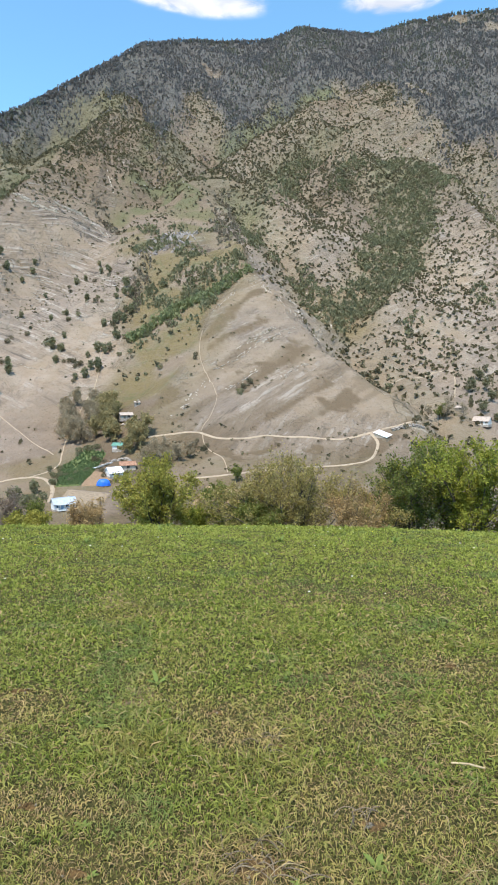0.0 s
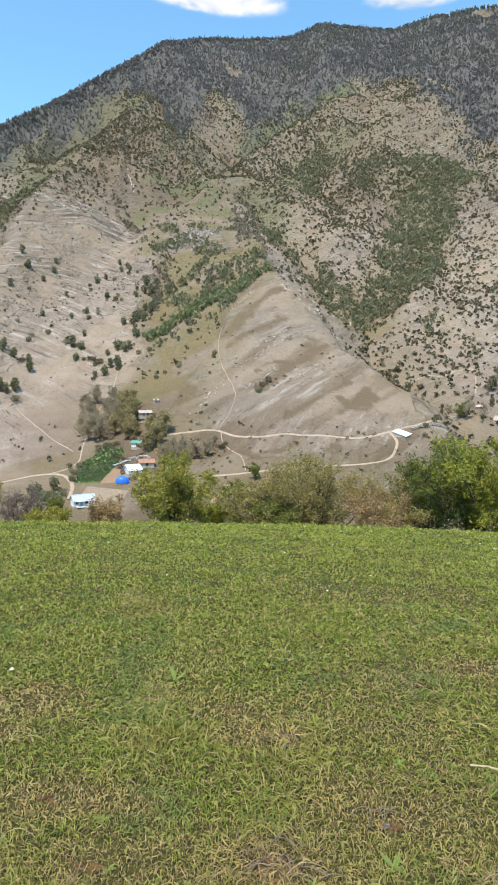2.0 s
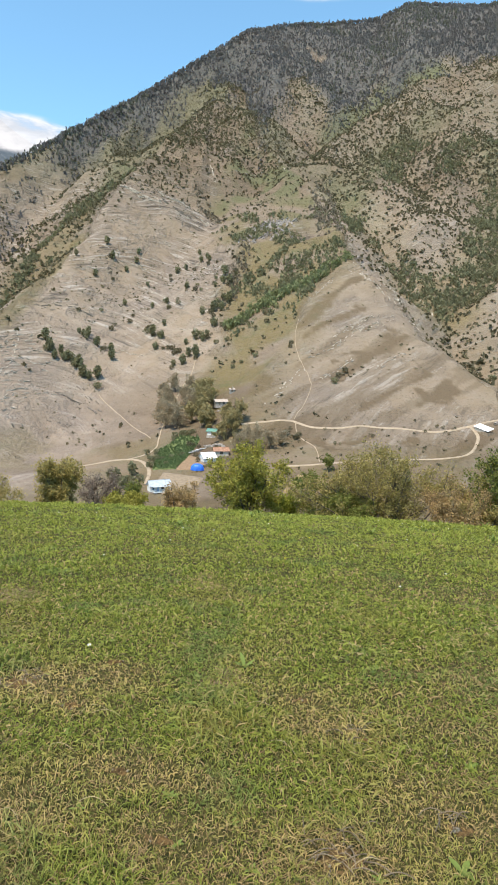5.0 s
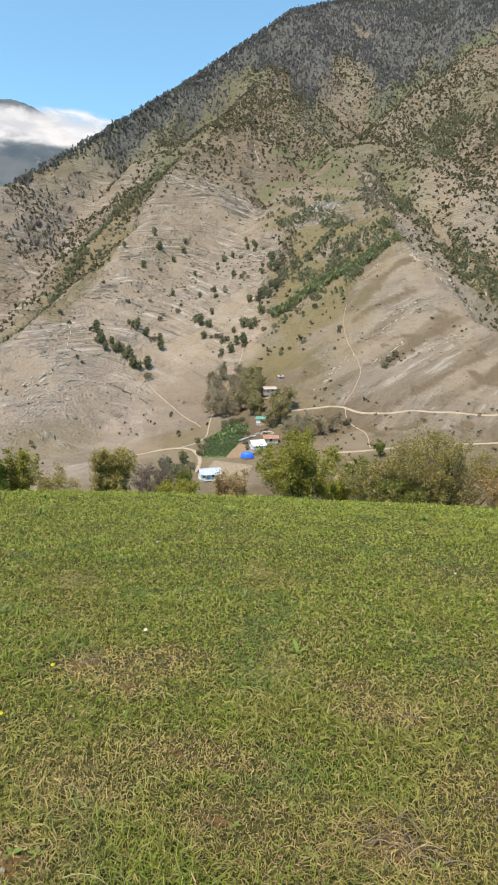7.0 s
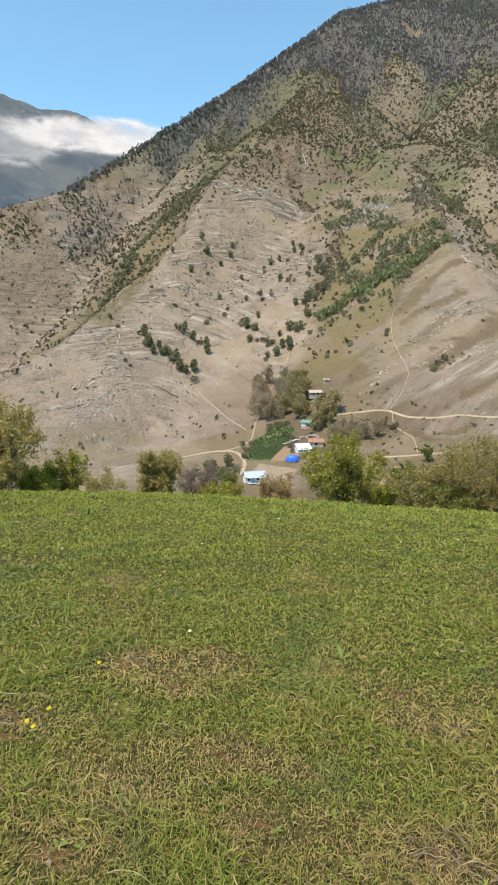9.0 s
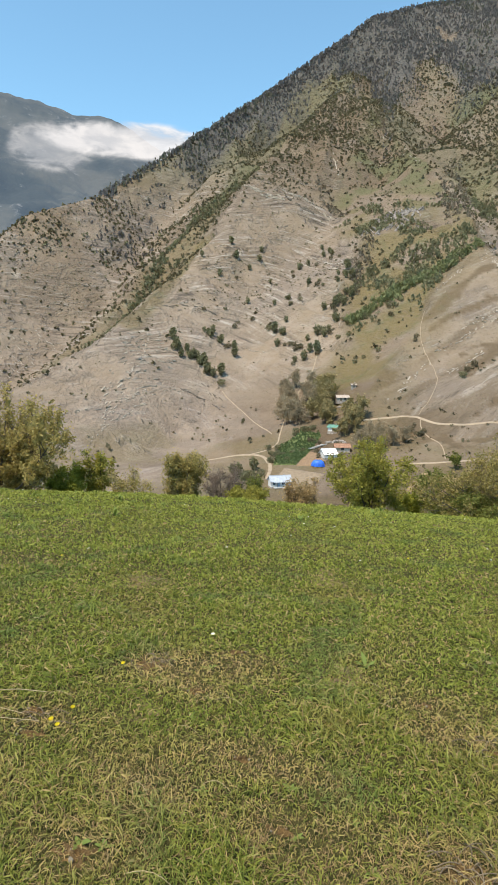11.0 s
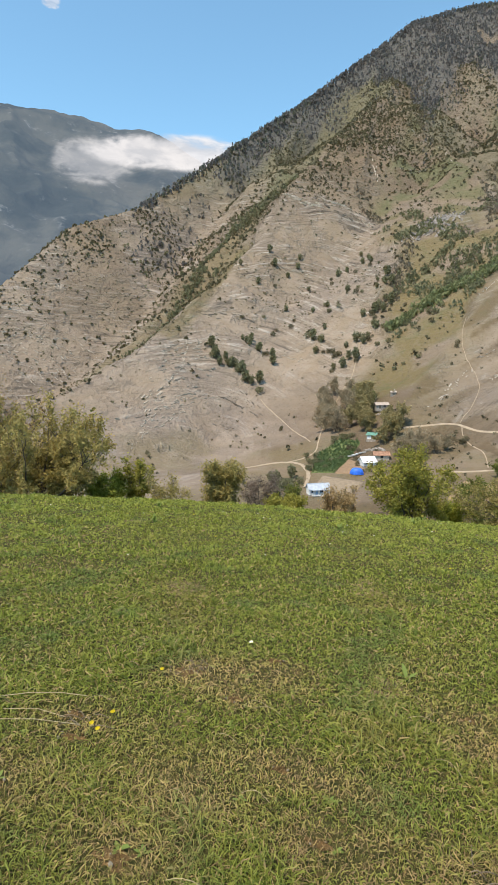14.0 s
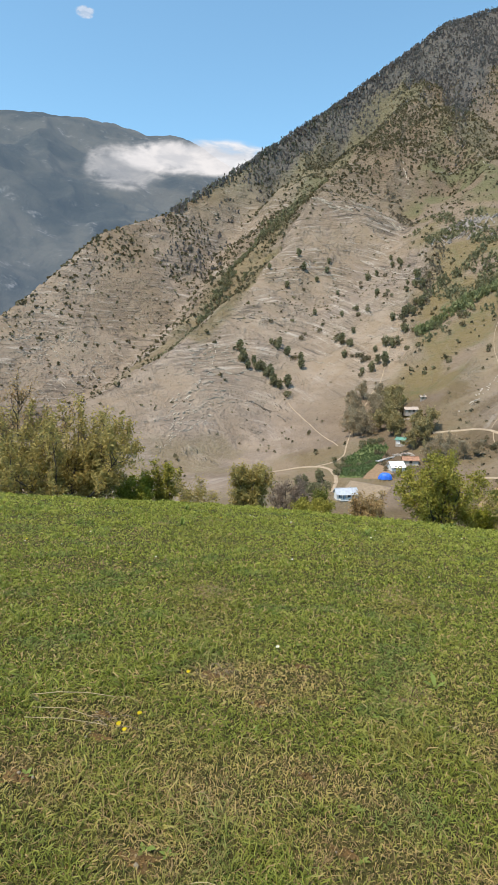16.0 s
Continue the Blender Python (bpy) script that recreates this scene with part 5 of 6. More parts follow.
for k, (a, b, w) in enumerate(PALE_MARKS):
    outcrop([a, ((a[0] + b[0]) / 2 + 1, (a[1] + b[1]) / 2), b], 18, 0.62 + 0.05 * w, 850 + k, "thin pale rock beds breaking through the spur", PALE_ROCK, 1.0 + 0.15 * w)
for k in range(7):
    outcrop([(-106 + 8 * k, 614 - 3 * abs(k - 3)), (-98 + 7 * k, 634), (-94 + 7 * k, 652)], 17, 1.6 + 0.3 * (k % 3), 790 + k, "jumbled grey crag at the head of the gully", CRAG_ROCK, 1.8)
for k in range(8):
    outcrop([(-452 + 4 * k, 420 - 11 * k), (-420 + 3 * k, 442 - 10 * k), (-385, 452 - 9 * k), (-355 - 4 * k, 452 - 9 * k)], 15, 1.0 - 0.04 * k, 740 + k, PALE_LEDGE, PALE_ROCK)
for k in range(6):
    outcrop([(-208 + 4 * k, 322 - 7 * k), (-206 + 3 * k, 345 - 7 * k), (-196 + 3 * k, 362 - 6 * k)], 12, 0.95 - 0.05 * k, 760 + k, PALE_LEDGE, PALE_ROCK)
for k in range(5):
    outcrop([(-226 + 3 * k, 372 - 8 * k), (-218 + 3 * k, 398 - 8 * k), (-200 + 3 * k, 412 - 8 * k)], 12, 1.0, 780 + k, PALE_LEDGE, PALE_ROCK)


# ---- single shrubs and small trees on the open slopes ----
def hill_shrub(seed, high, wide, leaf, label, count=190):
    rng = np.random.default_rng(seed)
    ob = empty("hill_shrub", label, "shrub", "shrubs on the open slopes", (0, 0, -50))
    stem = grow(rng, (0, 0, 0), (rng.normal() * 0.1, rng.normal() * 0.1, 1), high * 0.6, 0.03 * high, 4, 0.1)
    part("trunk", tubes("trunk", [stem], 4), BARK, ob)
    c = tufts(rng, count, (wide / 2, wide / 2, high * 0.47), 0.095 * high, 0.3, 0.4, 0.7)
    c[..., 2] += high * 0.05
    tagged(part("crown", leaf_mesh("crown", c), leaf, ob), kind="stuff")
    return ob


JUNIPER, ROUND, SMALL = "dark green juniper-like shrub on a dry slope", "round olive shrub on a dry slope", "small brown-green shrub on stony ground"
shrub_kinds = [hill_shrub(501, 4.6, 2.8, SCRUB_GREEN, JUNIPER), hill_shrub(502, 5.4, 3.0, SCRUB_GREEN, JUNIPER), hill_shrub(503, 3.4, 3.8, SCRUB, ROUND), hill_shrub(504, 3.0, 3.4, SCRUB_GREEN, ROUND), hill_shrub(505, 2.0, 2.4, SCRUB, SMALL, 120), hill_shrub(506, 2.2, 2.0, SCRUB_GREEN, SMALL, 120)]
shrub_rng = np.random.default_rng(55)
first_use = [True] * len(shrub_kinds)


def plant_shrubs(line, count, spread, kinds, low=0.8, high=1.25):
    for _ in range(count):
        f = shrub_rng.random() * (len(line) - 1)
        i = min(int(f), len(line) - 2)
        x = line[i][0] + (line[i + 1][0] - line[i][0]) * (f - i) + shrub_rng.normal() * spread
        y = line[i][1] + (line[i + 1][1] - line[i][1]) * (f - i) + shrub_rng.normal() * spread
        k = kinds[int(shrub_rng.integers(len(kinds)))]
        s = low + (high - low) * shrub_rng.random()
        m = Matrix.Translation((x, y, ground_at(x, y) - 0.15)) @ Matrix.Rotation(shrub_rng.random() * 6.28, 4, "Z") @ Matrix.Scale(s, 4)
        if first_use[k]:
            first_use[k] = False
            shrub_kinds[k].matrix_basis = m
        else:
            copy_thing(shrub_kinds[k], m)


plant_shrubs([(-199, 398), (-188, 393), (-174, 396), (-156, 387)], 24, 2.2, (0, 1, 3), 1.0, 1.5)
plant_shrubs([(-192, 431), (-165, 426)], 12, 3.0, (0, 1, 2), 0.8, 1.3)
plant_shrubs([(-146, 458), (-125, 436), (-108, 414)], 16, 4, (0, 1, 2), 0.8, 1.35)
plant_shrubs([(-215, 470), (-170, 480), (-130, 500), (-105, 540)], 26, 11, (0, 2, 4, 3), 0.8, 1.3)
plant_shrubs([(-230, 540), (-170, 560), (-125, 590)], 24, 13, (0, 2, 4, 1), 0.8, 1.3)
plant_shrubs([(-225, 330), (-180, 330), (-130, 330)], 16, 16, (4, 5), 0.5, 0.9)
plant_shrubs([(-98, 408), (-104, 469), (-96, 511), (-102, 560)], 30, 6, (0, 1, 2), 0.9, 1.5)
plant_shrubs([(-92, 430), (-76, 465), (-45, 450)], 16, 7, (3, 2, 4))
plant_shrubs([(-70, 400), (-50, 420)], 8, 6, (4, 3), 0.6, 1.0)
plant_shrubs([(-7, 354), (2, 370)], 3, 0.8, (3, 2), 0.9, 1.2)
plant_shrubs([(-34, 402), (-36, 410)], 2, 1.0, (2,))
plant_shrubs([(-26, 297), (-22, 292)], 9, 2.5, (2, 4), 0.5, 0.9)
plant_shrubs([(5, 300), (60, 298)], 10, 2.0, (4,), 0.4, 0.8)
plant_shrubs([(-6, 285), (40, 280)], 9, 5.0, (4, 5), 0.4, 0.8)
plant_shrubs([(94, 411), (80, 440)], 4, 3.0, (2, 3), 0.9, 1.3)
plant_shrubs([(70, 290), (95, 330), (105, 360)], 14, 5, (2, 4), 0.6, 1.0)
plant_shrubs([(-84, 262), (-91, 297), (-83, 312), (-72, 305)], 26, 1.6, (3, 5, 3), 0.5, 0.95)
plant_shrubs([(-82, 275), (-76, 296)], 10, 4, (5, 3), 0.4, 0.75)
plant_shrubs([(-72, 300), (-66, 285), (-55, 262)], 12, 3, (5, 2), 0.5, 0.9)
plant_shrubs([(-98, 262), (-92, 240), (-84, 236)], 16, 4, (3, 2, 0), 0.7, 1.2)
plant_shrubs([(-300, 400), (-330, 470), (-340, 560)], 22, 22, (2, 4, 5), 0.6, 1.0)
plant_shrubs([(-320, 520), (-300, 600), (-310, 680)], 24, 12, (0, 2, 3), 0.7, 1.1)

# ---- bushes along the brow of the meadow ----
def bush(azimuth, distance, high, wide, leaf, label, seed, stems=7, leaves=26, size=0.055, twiggy=0.5, name="bush", spread=0.075):
    rng = np.random.default_rng(seed)
    a = radians(azimuth)
    x, y = -math.sin(a) * distance, math.cos(a) * distance
    ob = empty(name, label, "bush", at=(x, y, ground_at(x, y) - 0.05))
    limbs, twigs, shoots = [], [], []
    reach = min(high, 1.2 * wide)
    for k in range(stems):
        turn = 6.283 * k / stems + rng.random() * 0.8
        out = (0.1 + 1.5 * rng.random()) * wide / high * 0.5
        s = (0.2 * wide * math.cos(turn) * rng.random(), 0.2 * wide * math.sin(turn) * rng.random(), 0)
        line = grow(rng, s, (out * math.cos(turn), out * math.sin(turn), 1), high * (0.66 + 0.2 * rng.random()), 0.012 * high, 6, 0.10)
        part("stem", tubes("stem", [line], 5), BARK, ob)
        subs = branch_out(rng, line, 10, reach * 0.36, 0.005 * high, 4, 0.14, 0.0, 0.07, 0.95)
        limbs += subs
        for sub in subs:
            twigs += branch_out(rng, sub, 5, reach * 0.18, 0.0026 * high, 3, 0.18, 0.1, 0.1, 0.8)
    for line in limbs[:: max(1, int(3 / max(twiggy, 0.3)))]:
        shoots += branch_out(rng, line, 2, high * 0.23, 0.002 * high, 4, 0.1, 0.55, 0.28, 0.35)
    tagged(part("branchwork", tubes("branchwork", limbs, 3), BARK, ob), kind="stuff")
    tagged(part("twigwork", tubes("twigwork", twigs + shoots, 3), TWIG, ob, "fine pale twigs"), kind="stuff")
    tagged(part("foliage", leaf_mesh("foliage", leaves_on(rng, twigs + shoots, int(leaves * 0.95), spread, size * 0.88, 0.45)), leaf, ob), kind="stuff")
    return ob


bush(-14.9, 23, 3.4, 2.3, LEAF_DEEP, "dense dark green bush on the meadow's edge", 101, 15, 22, 0.055, 1.0)
bush(-19.2, 23.6, 4.0, 3.5, LEAF_FRESH, "dense yellow-green bush in fresh leaf on the meadow's edge", 102, 13, 44, 0.06)
bush(-12.6, 22.5, 1.9, 2.6, LEAF_OLIVE, "thin brownish bush with bare twigs beside a dense one", 103, 8, 14, 0.045, 1.0)
bush(-3.8, 23, 3.1, 6.2, LEAF_OLIVE, "broad olive bush full of brownish buds and twigs", 104, 24, 26, 0.046, 1.0)
bush(-9.6, 22, 1.7, 2.4, LEAF_BUD, "low brown budding bush on the meadow's edge", 105, 8, 18, 0.045, 1.0)
bush(1.9, 24, 1.9, 1.7, LEAF_DEEP, "small green bush on the meadow's edge", 106, 7, 28, 0.05)
bush(5.2, 24, 1.5, 1.4, LEAF_FRESH, "small pale green bush behind the brow", 107, 6, 22, 0.05)
bush(-0.6, 22, 1.25, 1.7, LEAF_DEEP, "low green bush in front of a broad olive one", 117, 7, 24, 0.05)
bush(8.6, 22, 2.7, 2.1, LEAF_YELLOW, "spreading yellow-green bush with dark stems showing", 108, 13, 30, 0.055)
bush(20.2, 23, 1.0, 1.3, LEAF_YELLOW, "low yellow-green bush on the meadow's edge", 109, 7, 22, 0.05)
bush(14.9, 28, 3.1, 1.3, LEAF_BUD, "brown budding bush below the brow", 110, 9, 26, 0.05, 1.0)
bush(26.0, 21.5, 1.9, 1.05, LEAF_OLIVE, "upright pale green bush with thin shoots", 111, 20, 15, 0.045, 1.0, spread=0.05)
bush(31.0, 21, 1.05, 1.35, LEAF_OLIVE, "sparse twiggy bush with few leaves", 112, 7, 7, 0.04, 1.0)
bush(33.8, 22, 1.75, 0.7, LEAF_YELLOW, "narrow green sapling on the meadow's edge", 113, 5, 22, 0.05)
bush(36.2, 22, 1.1, 1.7, LEAF_FRESH, "low bright green bush beside a sapling", 114, 8, 22, 0.05)
bush(42.6, 22, 3.7, 5.2, LEAF_OLIVE, "large olive-green bush with dark stems inside", 115, 17, 38, 0.06, 1.0)
bush(40.6, 21.5, 1.5, 1.9, LEAF_OLIVE, "olive undergrowth at the foot of a large bush", 118, 8, 26, 0.055)
bush(46.8, 24, 4.7, 2.8, LEAF_BUD, "tall orange-brown budding bush", 116, 8, 14, 0.05, 1.0)
bush(22.2, 27, 3.1, 1.2, LEAF_TWIG, "grey-brown leafless bush below the brow", 119, 12, 24, 0.04, 1.0)
bush(19.0, 27, 2.7, 1.1, LEAF_DEEP, "green bush below the brow", 120, 7, 26, 0.055)
bush(-25.5, 24, 3.2, 3.0, LEAF_OLIVE, "brownish budding bush beside a yellow-green one", 121, 10, 20, 0.055, 1.0)

# ---- grass of the meadow ----
WORN = [(-1.70, 3.88, 0.34), (-1.98, 3.72, 0.28), (-1.50, 4.10, 0.22), (-1.60, 3.42, 0.20), (-2.20, 2.66, 0.28), (-1.35, 1.85, 0.25), (-0.68, 2.28, 0.22), (-2.20, 2.0, 0.36), (-0.96, 2.80, 0.16), (-0.68, 2.73, 0.15), (0.03, 3.54, 0.24), (-0.15, 3.54, 0.14), (0.55, 2.75, 0.32), (0.06, 2.36, 0.32), (1.65, 4.92, 0.32), (-0.22, 3.93, 0.22), (-1.04, 2.75, 0.24), (-1.35, 2.35, 0.3)]
# bare soil: place, width and depth
SOIL_SPOTS = [(0.20, 3.43, 0.20, 0.10), (-2.07, 3.70, 0.30, 0.34), (-2.13, 2.50, 0.20, 0.10), (-2.30, 2.74, 0.18, 0.12), (-1.63, 4.26, 0.24, 0.14), (0.04, 2.33, 0.36, 0.26), (-1.35, 1.80, 0.22, 0.18), (-1.60, 3.42, 0.16, 0.12), (0.56, 2.64, 0.16, 0.12), (-2.18, 1.98, 0.26, 0.2), (-0.68, 2.28, 0.16, 0.1), (-0.22, 3.93, 0.16, 0.10), (-1.04, 2.75, 0.14, 0.08), (1.65, 4.92, 0.2, 0.1)]


def worn_at(x, y):
    return np.clip(sum(np.exp(-((x - a) ** 2 + (1.4 * (y - b)) ** 2) / (c * c)) for a, b, c in WORN), 0, 1)


def soil_at(x, y):
    return np.clip(sum(np.exp(-((2.4 * (x - a) / w) ** 2 + (2.4 * (y - b) / d) ** 2)) for a, b, w, d in SOIL_SPOTS), 0, 1)


def grass_patch(x, y):
    """How thin and dry the sward is, from 0 to 1."""
    n = fractal(x, y, 1.1, 4, 91) + 0.5 * fractal(x, y, 4.5, 3, 92)
    return np.clip(0.8 * smooth01(0.1, 0.55, n) + worn_at(x, y), 0, 1)


def dry_at(x, y):
    """Share of straw colour in the sward."""
    n = fractal(x, y, 0.5, 4, 97) + 0.6 * fractal(x, y, 1.9, 3, 98)
    near = smooth01(7, 3, np.hypot(x, y))
    return np.clip(worn_at(x, y) + 0.45 * smooth01(0.1, 0.6, n) * near, 0, 0.95)


def blades(rng, count, near, far, wide=0.0021, west=-30, east=58, dead=False, thin=-0.45, curl=True):
    """Grass blades between two distances: each a narrow leaf that rises, bends over and curls, coarser where the sward is far off."""
    u, k = rng.random(count), 1 + thin
    r = (near ** k + (far ** k - near ** k) * u) ** (1 / k)
    a = np.radians(west + (east - west) * rng.random(count))
    x, y = -np.sin(a) * r, np.cos(a) * r
    dry = grass_patch(x, y) * smooth01(16, 6, r)
    keep = rng.random(count) < 0.14 + 0.86 * np.maximum(dry, soil_at(x, y)) if dead else rng.random(count) > 0.45 * dry
    keep &= rng.random(count) > (0.0 if dead else 0.8) * soil_at(x, y)
    x, y, r, dry = x[keep], y[keep], r[keep], dry[keep]
    n = len(x)
    z = meadow(x, y)
    clump = smooth01(0.0, 0.6, fractal(x, y, 0.45, 2, 96))
    long = (0.082 + 0.0012 * r + 0.03 * dead) * (0.45 + 0.95 * rng.random(n) ** 1.6) * (1 - 0.3 * dry) * (0.72 + 0.7 * clump)
    w = wide * np.maximum(r, 2.2) * (0.6 + 0.8 * rng.random(n)) * 0.5
    turn = rng.random(n) * 6.283
    rise = (0.15 + 0.35 * rng.random(n)) if dead else 0.35 + 1.1 * rng.random(n)
    sway, droop = rng.normal(size=n) * 0.75, (0.5 + 1.1 * rng.random(n)) * (0.4 if dead else 1.0)
    share = (0.0, 0.42, 0.76, 1.0) if curl else (0.0, 0.55, 1.0)
    px, py, pz, spine = x, y, z - 0.01, [(x, y, z - 0.01)]
    for k in range(1, len(share)):
        f, d = share[k - 1], share[k] - share[k - 1]
        t, e = turn + sway * f * 1.6, rise - droop * f * 1.7
        px, py, pz = px + np.cos(t) * np.cos(e) * long * d, py + np.sin(t) * np.cos(e) * long * d, pz + np.sin(e) * long * d
        pz = np.maximum(pz, z + 0.004 + 0.012 * rng.random(n))
        spine.append((px, py, pz))
    face = turn + 1.5708 + rng.normal(size=n) * 0.6
    wx, wy, wz = np.cos(face) * w, np.sin(face) * w, rng.normal(size=n) * w * 0.5
    corners = [spine[0]]
    for k in range(1, len(share) - 1):
        q, g = spine[k], 1.0 if k == 1 else 0.72
        corners += [(q[0] + g * wx, q[1] + g * wy, q[2] + g * wz), (q[0] - g * wx, q[1] - g * wy, q[2] - g * wz)]
    corners.append(spine[-1])
    v = np.stack([np.stack(q, -1) for q in corners], 1)
    brow = rng.random(n) < smooth01(6, 13, r)
    return v, brow


def tris(v):
    c = v.shape[1]
    strip = [[0, 1, 2], [2, 1, 3]] if c == 4 else [[0, 1, 2], [2, 1, 3], [2, 3, 4], [4, 3, 5]]
    f = np.arange(len(v))[:, None, None] * c + np.array(strip)[None]
    return v.reshape(-1, 3), f.reshape(-1, 3)


def lay_grass():
    rng = np.random.default_rng(7)
    v, brow = blades(rng, 140000, 1.5, 7.5, 0.0018, thin=-0.35)
    far, far_brow = blades(rng, 150000, 7.5, 23.0, 0.0019, thin=-0.6, curl=False)
    around = [tris(blades(rng, 16000, 0.02, 1.5, west=-180, east=180, thin=0.0, curl=False)[0]), tris(blades(rng, 44000, 1.5, 9.0, 0.004, 56, 332, curl=False)[0])]
    lay("meadow_grass", [tris(v[brow]), tris(far[far_brow])], BLADE_BROW, "short fresh green grass towards the meadow's brow")
    return lay("meadow_grass", [tris(v[~brow]), tris(far[~far_brow])] + around, BLADE, "short green pasture grass with dry straw blades")


def lay(name, sets, mat, label):
    vs, fs, base = [], [], 0
    for v, f in sets:
        vs.append(v)
        fs.append(f + base)
        base += len(v)
    places = np.concatenate(vs)
    me = from_arrays(name, places, np.concatenate(fs), False)
    me.materials.append(mat)
    dry = me.attributes.new("dry", "FLOAT", "POINT")
    dry.data.foreach_set("value", dry_at(places[:, 0], places[:, 1]).astype(np.float32))
    return tagged(new(name, me), label, "grass", kind="stuff")


lay_grass()
THATCH = leafage("dead_grass", (0.150, 0.092, 0.045), (0.43, 0.31, 0.145), through=0.2, rough=0.7)
dead_rng = np.random.default_rng(8)
lay("dead_grass", [tris(blades(dead_rng, 100000, 1.5, 16.0, 0.0014, dead=True, thin=-0.8, curl=False)[0])], THATCH, "matted brown and straw-coloured dead grass in dry patches")

# ---- flowers, weeds and bare spots in the meadow ----
PETAL = plain("yellow_petal", (0.76, 0.62, 0.03), 0.6, 0.15, 30)
WHITE_PETAL = plain("white_petal", (0.82, 0.82, 0.80), 0.6, 0.1, 30)
STALK = plain("green_stalk", (0.16, 0.22, 0.05), 0.7, 0.2, 30)
STRAW = plain("dry_straw", (0.42, 0.335, 0.19), 0.8, 0.3, 20)
DEAD_STALK = plain("dead_stalk", (0.20, 0.155, 0.105), 0.9, 0.4, 20)
WEED = leafage("weed_leaf", (0.12, 0.19, 0.04), (0.25, 0.31, 0.08), through=0.35)
BARE = plain("bare_soil", (0.150, 0.092, 0.036), 0.95, 0.5, 40, relief=0.02)
PEBBLE = plain("grey_pebble", (0.25, 0.21, 0.15), 0.85, 0.3, 18)


def flower(x, y, high, wide, petals, mat, label, seed):
    """A single flower: stalk, petals and a domed middle."""
    rng = np.random.default_rng(seed)
    ob = empty("meadow_flower", label, "flower", "flowers in the meadow", (x, y, float(meadow(np.array([x]), np.array([y]))[0])))
    part("stalk", tubes("stalk", [grow(rng, (0, 0, 0), (0.1, -0.1, 1), high, 0.0025, 4, 0.08)], 4), STALK, ob)
    for k in range(petals):
        bm = bmesh.new()
        pts = [(0.1, 0.0), (0.5, 0.16), (0.9, 0.13), (1.0, 0.0), (0.9, -0.13), (0.5, -0.16)]
        low = [bm.verts.new((px * wide / 2, py * wide, 0.25 * wide * px * px - 0.05 * wide)) for px, py in pts]
        bm.faces.new(low)
        bmesh.ops.solidify(bm, geom=bm.faces[:], thickness=0.001)
        bm.transform(Matrix.Translation((0, 0, high)) @ Matrix.Rotation(0.35, 4, "X") @ Matrix.Rotation(6.283 * k / petals, 4, "Z"))
        part("petal", bm_mesh("petal", bm), mat, ob)
    bm = bmesh.new()
    bmesh.ops.create_icosphere(bm, subdivisions=1, radius=wide * 0.16, matrix=Matrix.Translation((0, 0, high)))
    part("flower_middle", bm_mesh("flower_middle", bm), PETAL, ob)
    return ob


YELLOW, DAISY = "bright yellow dandelion flower in the short grass", "small white daisy in the short grass"
flower(-2.20, 3.54, 0.05, 0.030, 9, PETAL, YELLOW, 1)
flower(-2.07, 2.79, 0.05, 0.028, 9, PETAL, YELLOW, 2)
flower(-2.08, 2.61, 0.05, 0.030, 9, PETAL, YELLOW, 3)
flower(-2.01, 2.57, 0.05, 0.028, 8, PETAL, YELLOW, 4)
flower(-1.93, 4.48, 0.05, 0.032, 8, WHITE_PETAL, DAISY, 5)
petal_rng = np.random.default_rng(31)
for k in range(90):
    r, a = 7 + 12.5 * petal_rng.random() ** 0.6, math.radians(-22 + 70 * petal_rng.random())
    flower(-math.sin(a) * r, math.cos(a) * r, 0.075, 0.022 + 0.016 * petal_rng.random(), 5, WHITE_PETAL if k % 3 else PETAL, DAISY if k % 3 else YELLOW, 100 + k)


def weed(x, y, leaves, long, label, seed, upright=0.6, mat=None):
    """A rosette of broad leaves, each folded along its rib."""
    rng = np.random.default_rng(seed)
    ob = empty("broad_leaf_weed", label, "weed", "weeds in the meadow", (x, y, float(meadow(np.array([x]), np.array([y]))[0])))
    for k in range(leaves):
        n = 6
        vs, L, tip = [], long * (0.7 + 0.5 * rng.random()), upright * (0.6 + 0.7 * rng.random())
        for i in range(n + 1):
            f = i / n
            out, up = L * (f - 0.25 * f * f * (1 - tip)), L * tip * f * (1 - 0.45 * f)
            w = 0.16 * L * math.sin(math.pi * min(1, 0.12 + 0.88 * f)) + 0.001
            vs += [(out, -w, up + 0.25 * w), (out, 0, up), (out, w, up + 0.25 * w)]
        f = [(3 * i + j, 3 * i + j + 1, 3 * i + j + 4, 3 * i + j + 3) for i in range(n) for j in (0, 1)]
        me = from_arrays("leaf", np.array(vs), np.array(f))
        me.transform(Matrix.Rotation(6.283 * k / leaves + rng.normal() * 0.3, 4, "Z"))
        part("leaf", me, mat or WEED, ob)
    return ob


weed(-0.68, 4.44, 7, 0.085, "broad bright green weed standing above the grass", 61, 1.1)
weed_rng = np.random.default_rng(71)
for k in range(60):
    r, a = 2.0 + 7 * weed_rng.random(), math.radians(-24 + 72 * weed_rng.random())
    weed(-math.sin(a) * r, math.cos(a) * r, 5, 0.03 + 0.035 * weed_rng.random(), "small green rosette weed in the grass", 200 + k, 0.5)
for k in range(10):
    r, a = 12 + 7 * weed_rng.random(), math.radians(-22 + 70 * weed_rng.random())
    weed(-math.sin(a) * r, math.cos(a) * r, 9, 0.10 + 0.06 * weed_rng.random(), "clump of taller green weeds near the brow", 300 + k, 1.8)


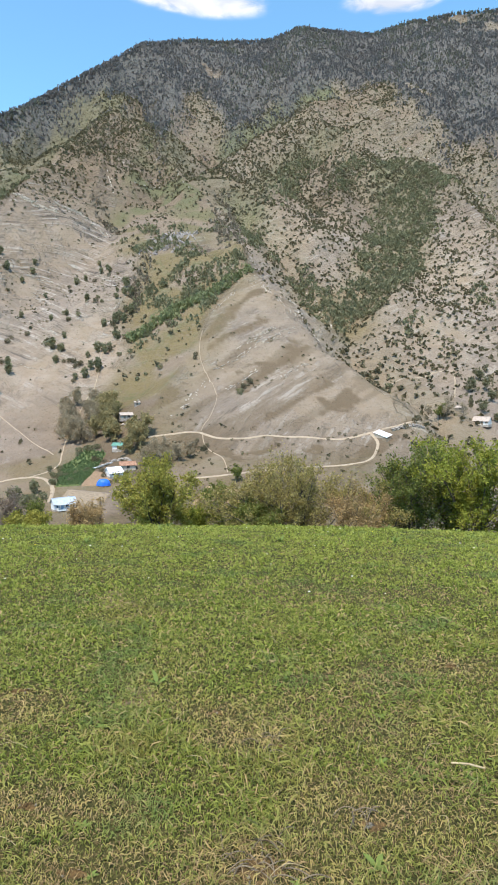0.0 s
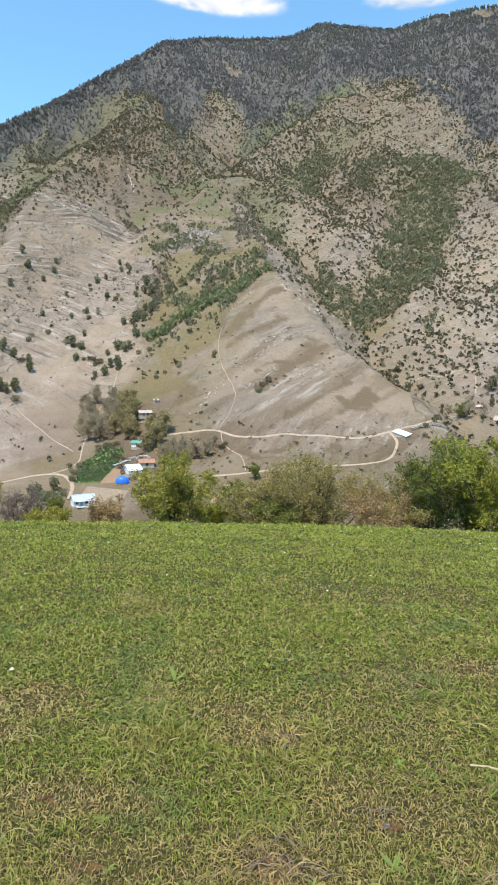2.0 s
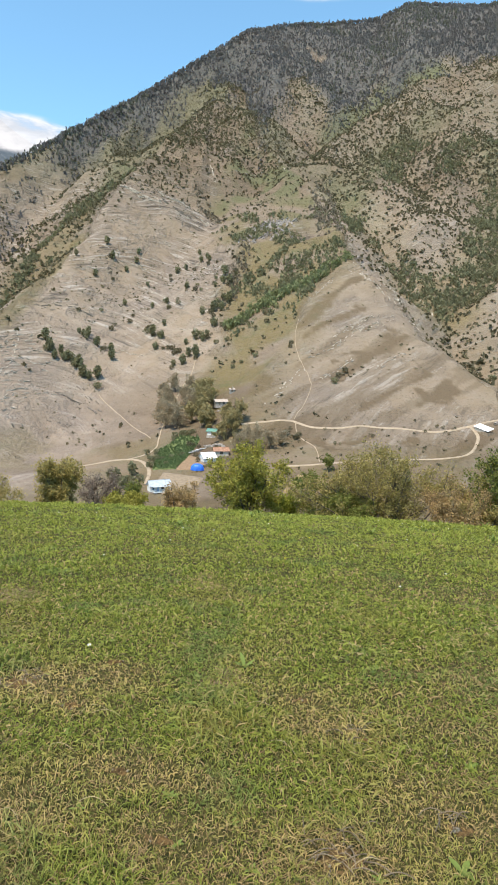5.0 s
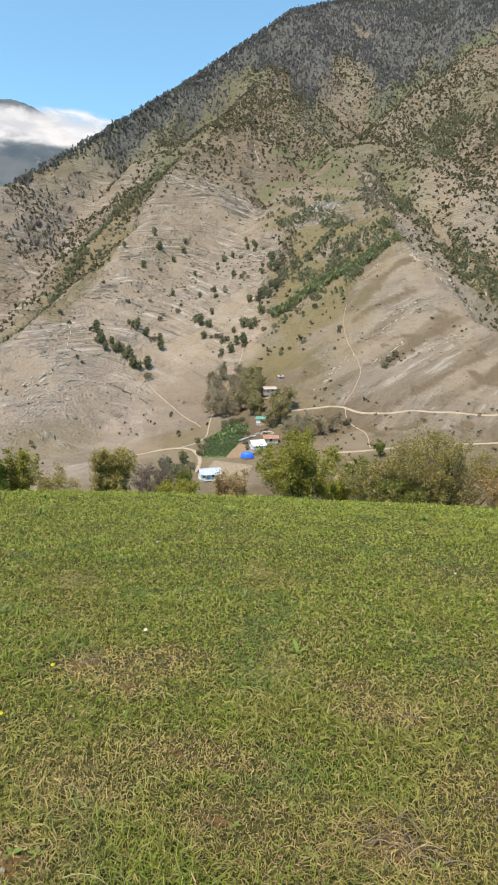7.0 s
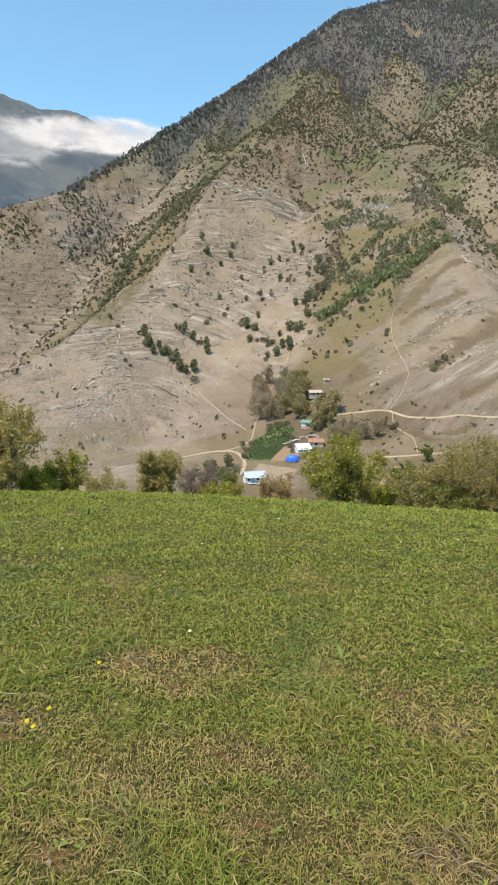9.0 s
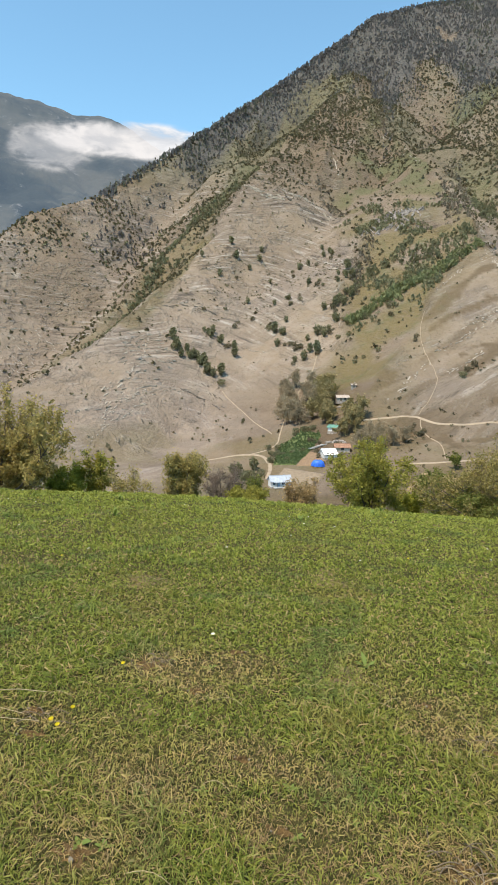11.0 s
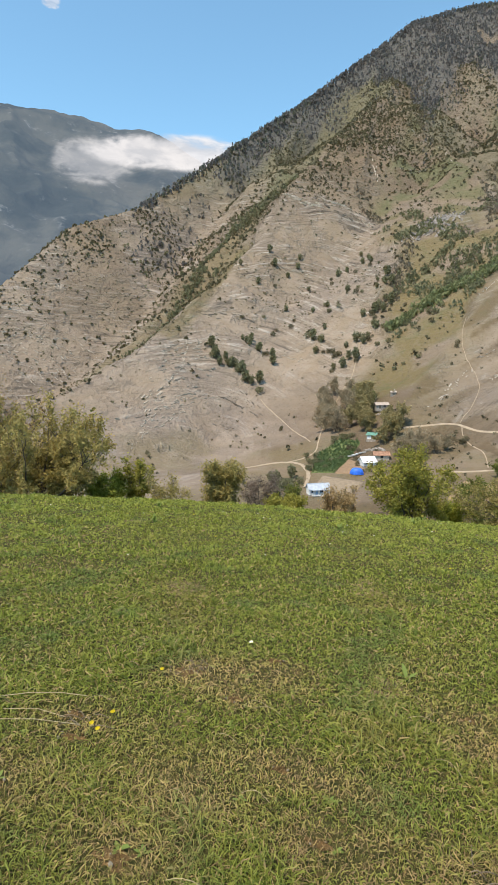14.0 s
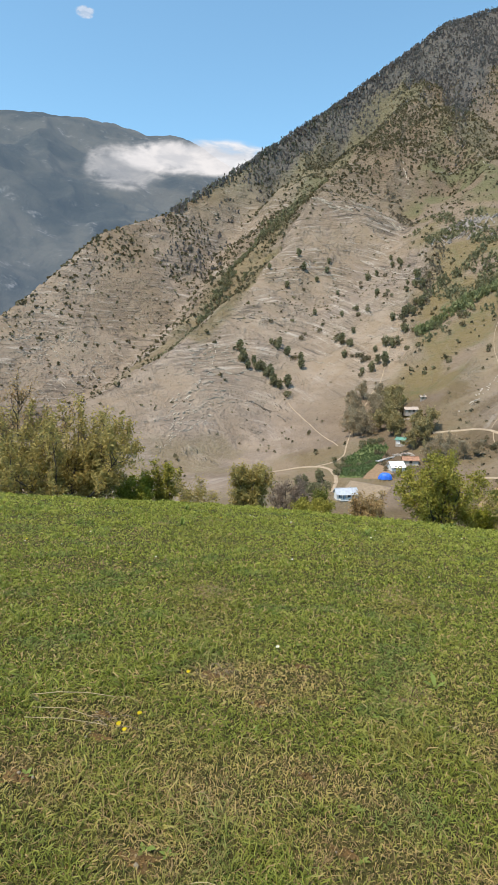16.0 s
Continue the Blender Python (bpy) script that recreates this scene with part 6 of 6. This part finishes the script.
def bare_spot(x, y, wide, deep, label, seed):
    """Bare trodden soil: a low crumbly mound with clods."""
    rng = np.random.default_rng(seed)
    ob = empty("bare_spot", label, "soil", "bare spots in the meadow", (x, y, float(meadow(np.array([x]), np.array([y]))[0])))
    n, m = 26, 7
    a, u = np.meshgrid(np.linspace(0, 6.283, n, endpoint=False), np.linspace(0.02, 1, m))
    rad = u * (1 + 0.28 * np.sin(3 * a + seed) + 0.16 * np.sin(7 * a + 2 * seed))
    px, py = rad * wide * 0.42 * np.cos(a), rad * deep * 0.42 * np.sin(a)
    pz = meadow(px + x, py + y) - ob.location.z + 0.008 * (1 - u ** 3) - 0.022 * u ** 4 + 0.008 * rng.normal(size=px.shape)
    i, j = np.meshgrid(np.arange(m - 1), np.arange(n), indexing="ij")
    f = np.stack([i * n + j, (i + 1) * n + j, (i + 1) * n + (j + 1) % n, i * n + (j + 1) % n], -1).reshape(-1, 4)
    part("soil", from_arrays("soil", np.stack([px.ravel(), py.ravel(), pz.ravel()], -1), f), BARE, ob)
    for k in range(5):
        bm = bmesh.new()
        bmesh.ops.create_icosphere(bm, subdivisions=1, radius=0.005 + 0.007 * rng.random())
        for v in bm.verts:
            v.co *= 0.75 + 0.5 * rng.random()
        cx, cy = rng.normal() * wide * 0.2, rng.normal() * deep * 0.2
        bm.transform(Matrix.Translation((cx, cy, float(meadow(np.array([x + cx]), np.array([y + cy]))[0]) - ob.location.z + 0.012)))
        part("clod", bm_mesh("clod", bm), PEBBLE if k % 3 == 0 else BARE, ob)
    return ob


for k, (x, y, w, d) in enumerate(SOIL_SPOTS):
    bare_spot(x, y, w, d, "patch of bare brown soil in the grass", 11 + k)


def straw(points, radius, label, seed, mat=None):
    ob = empty("dry_stalk", label, "stalk", "dry stalks in the meadow", (points[0][0], points[0][1], float(meadow(np.array([points[0][0]]), np.array([points[0][1]]))[0])))
    line = []
    for x, y, up in points:
        z = float(meadow(np.array([x]), np.array([y]))[0]) + up
        line.append((x - ob.location.x, y - ob.location.y, z - ob.location.z, radius))
    part("stalk", tubes("stalk", [line], 5), mat or STRAW, ob)
    return ob


straw([(-2.72, 2.60, 0.06), (-2.58, 2.69, 0.085), (-2.44, 2.79, 0.085), (-2.32, 2.88, 0.06)], 0.0028, "long dry straw stalk lying on the grass", 1)
straw([(-2.60, 2.50, 0.05), (-2.42, 2.57, 0.07), (-2.25, 2.60, 0.05)], 0.0022, "long dry straw stalk lying on the grass", 2)
straw([(-2.54, 2.38, 0.05), (-2.34, 2.46, 0.07), (-2.14, 2.58, 0.04)], 0.0022, "long dry straw stalk lying on the grass", 3)
straw([(1.08, 3.16, 0.05), (1.16, 3.13, 0.06), (1.24, 3.10, 0.05)], 0.006, "short pale dry stalk lying on the grass", 4)
def bent(x, y, turn, long, bow, low=0.02, high=0.05):
    """Places along a stalk that lies bowed in the grass."""
    pts, t = [], turn - bow / 2
    for k in range(7):
        f = k / 6
        pts.append((x, y, low + (high - low) * math.sin(math.pi * f)))
        x, y, t = x + math.cos(t) * long / 6, y + math.sin(t) * long / 6, t + bow / 6
    return pts


for k in range(60):
    r, a = 1.9 + 4.5 * petal_rng.random(), math.radians(-24 + 72 * petal_rng.random())
    straw(bent(-math.sin(a) * r, math.cos(a) * r, 6.28 * petal_rng.random(), 0.10 + 0.14 * petal_rng.random(), petal_rng.normal() * 0.8), 0.0014, "bent dry grass stalk among green blades", 10 + k)
for x, y, count, reach in ((0.04, 2.36, 22, 0.2), (0.55, 2.68, 9, 0.12), (-2.07, 3.78, 12, 0.16), (0.12, 3.48, 8, 0.1), (-2.2, 2.62, 8, 0.1)):
    for k in range(count):
        t, d = 6.28 * petal_rng.random(), reach * petal_rng.random()
        straw(bent(x + d * math.cos(t), y + d * math.sin(t), 6.28 * petal_rng.random(), 0.06 + 0.09 * petal_rng.random(), petal_rng.normal() * 0.5, 0.012, 0.035), 0.0026, "grey-brown dead stalk lying over bare soil", 200 + k, DEAD_STALK)
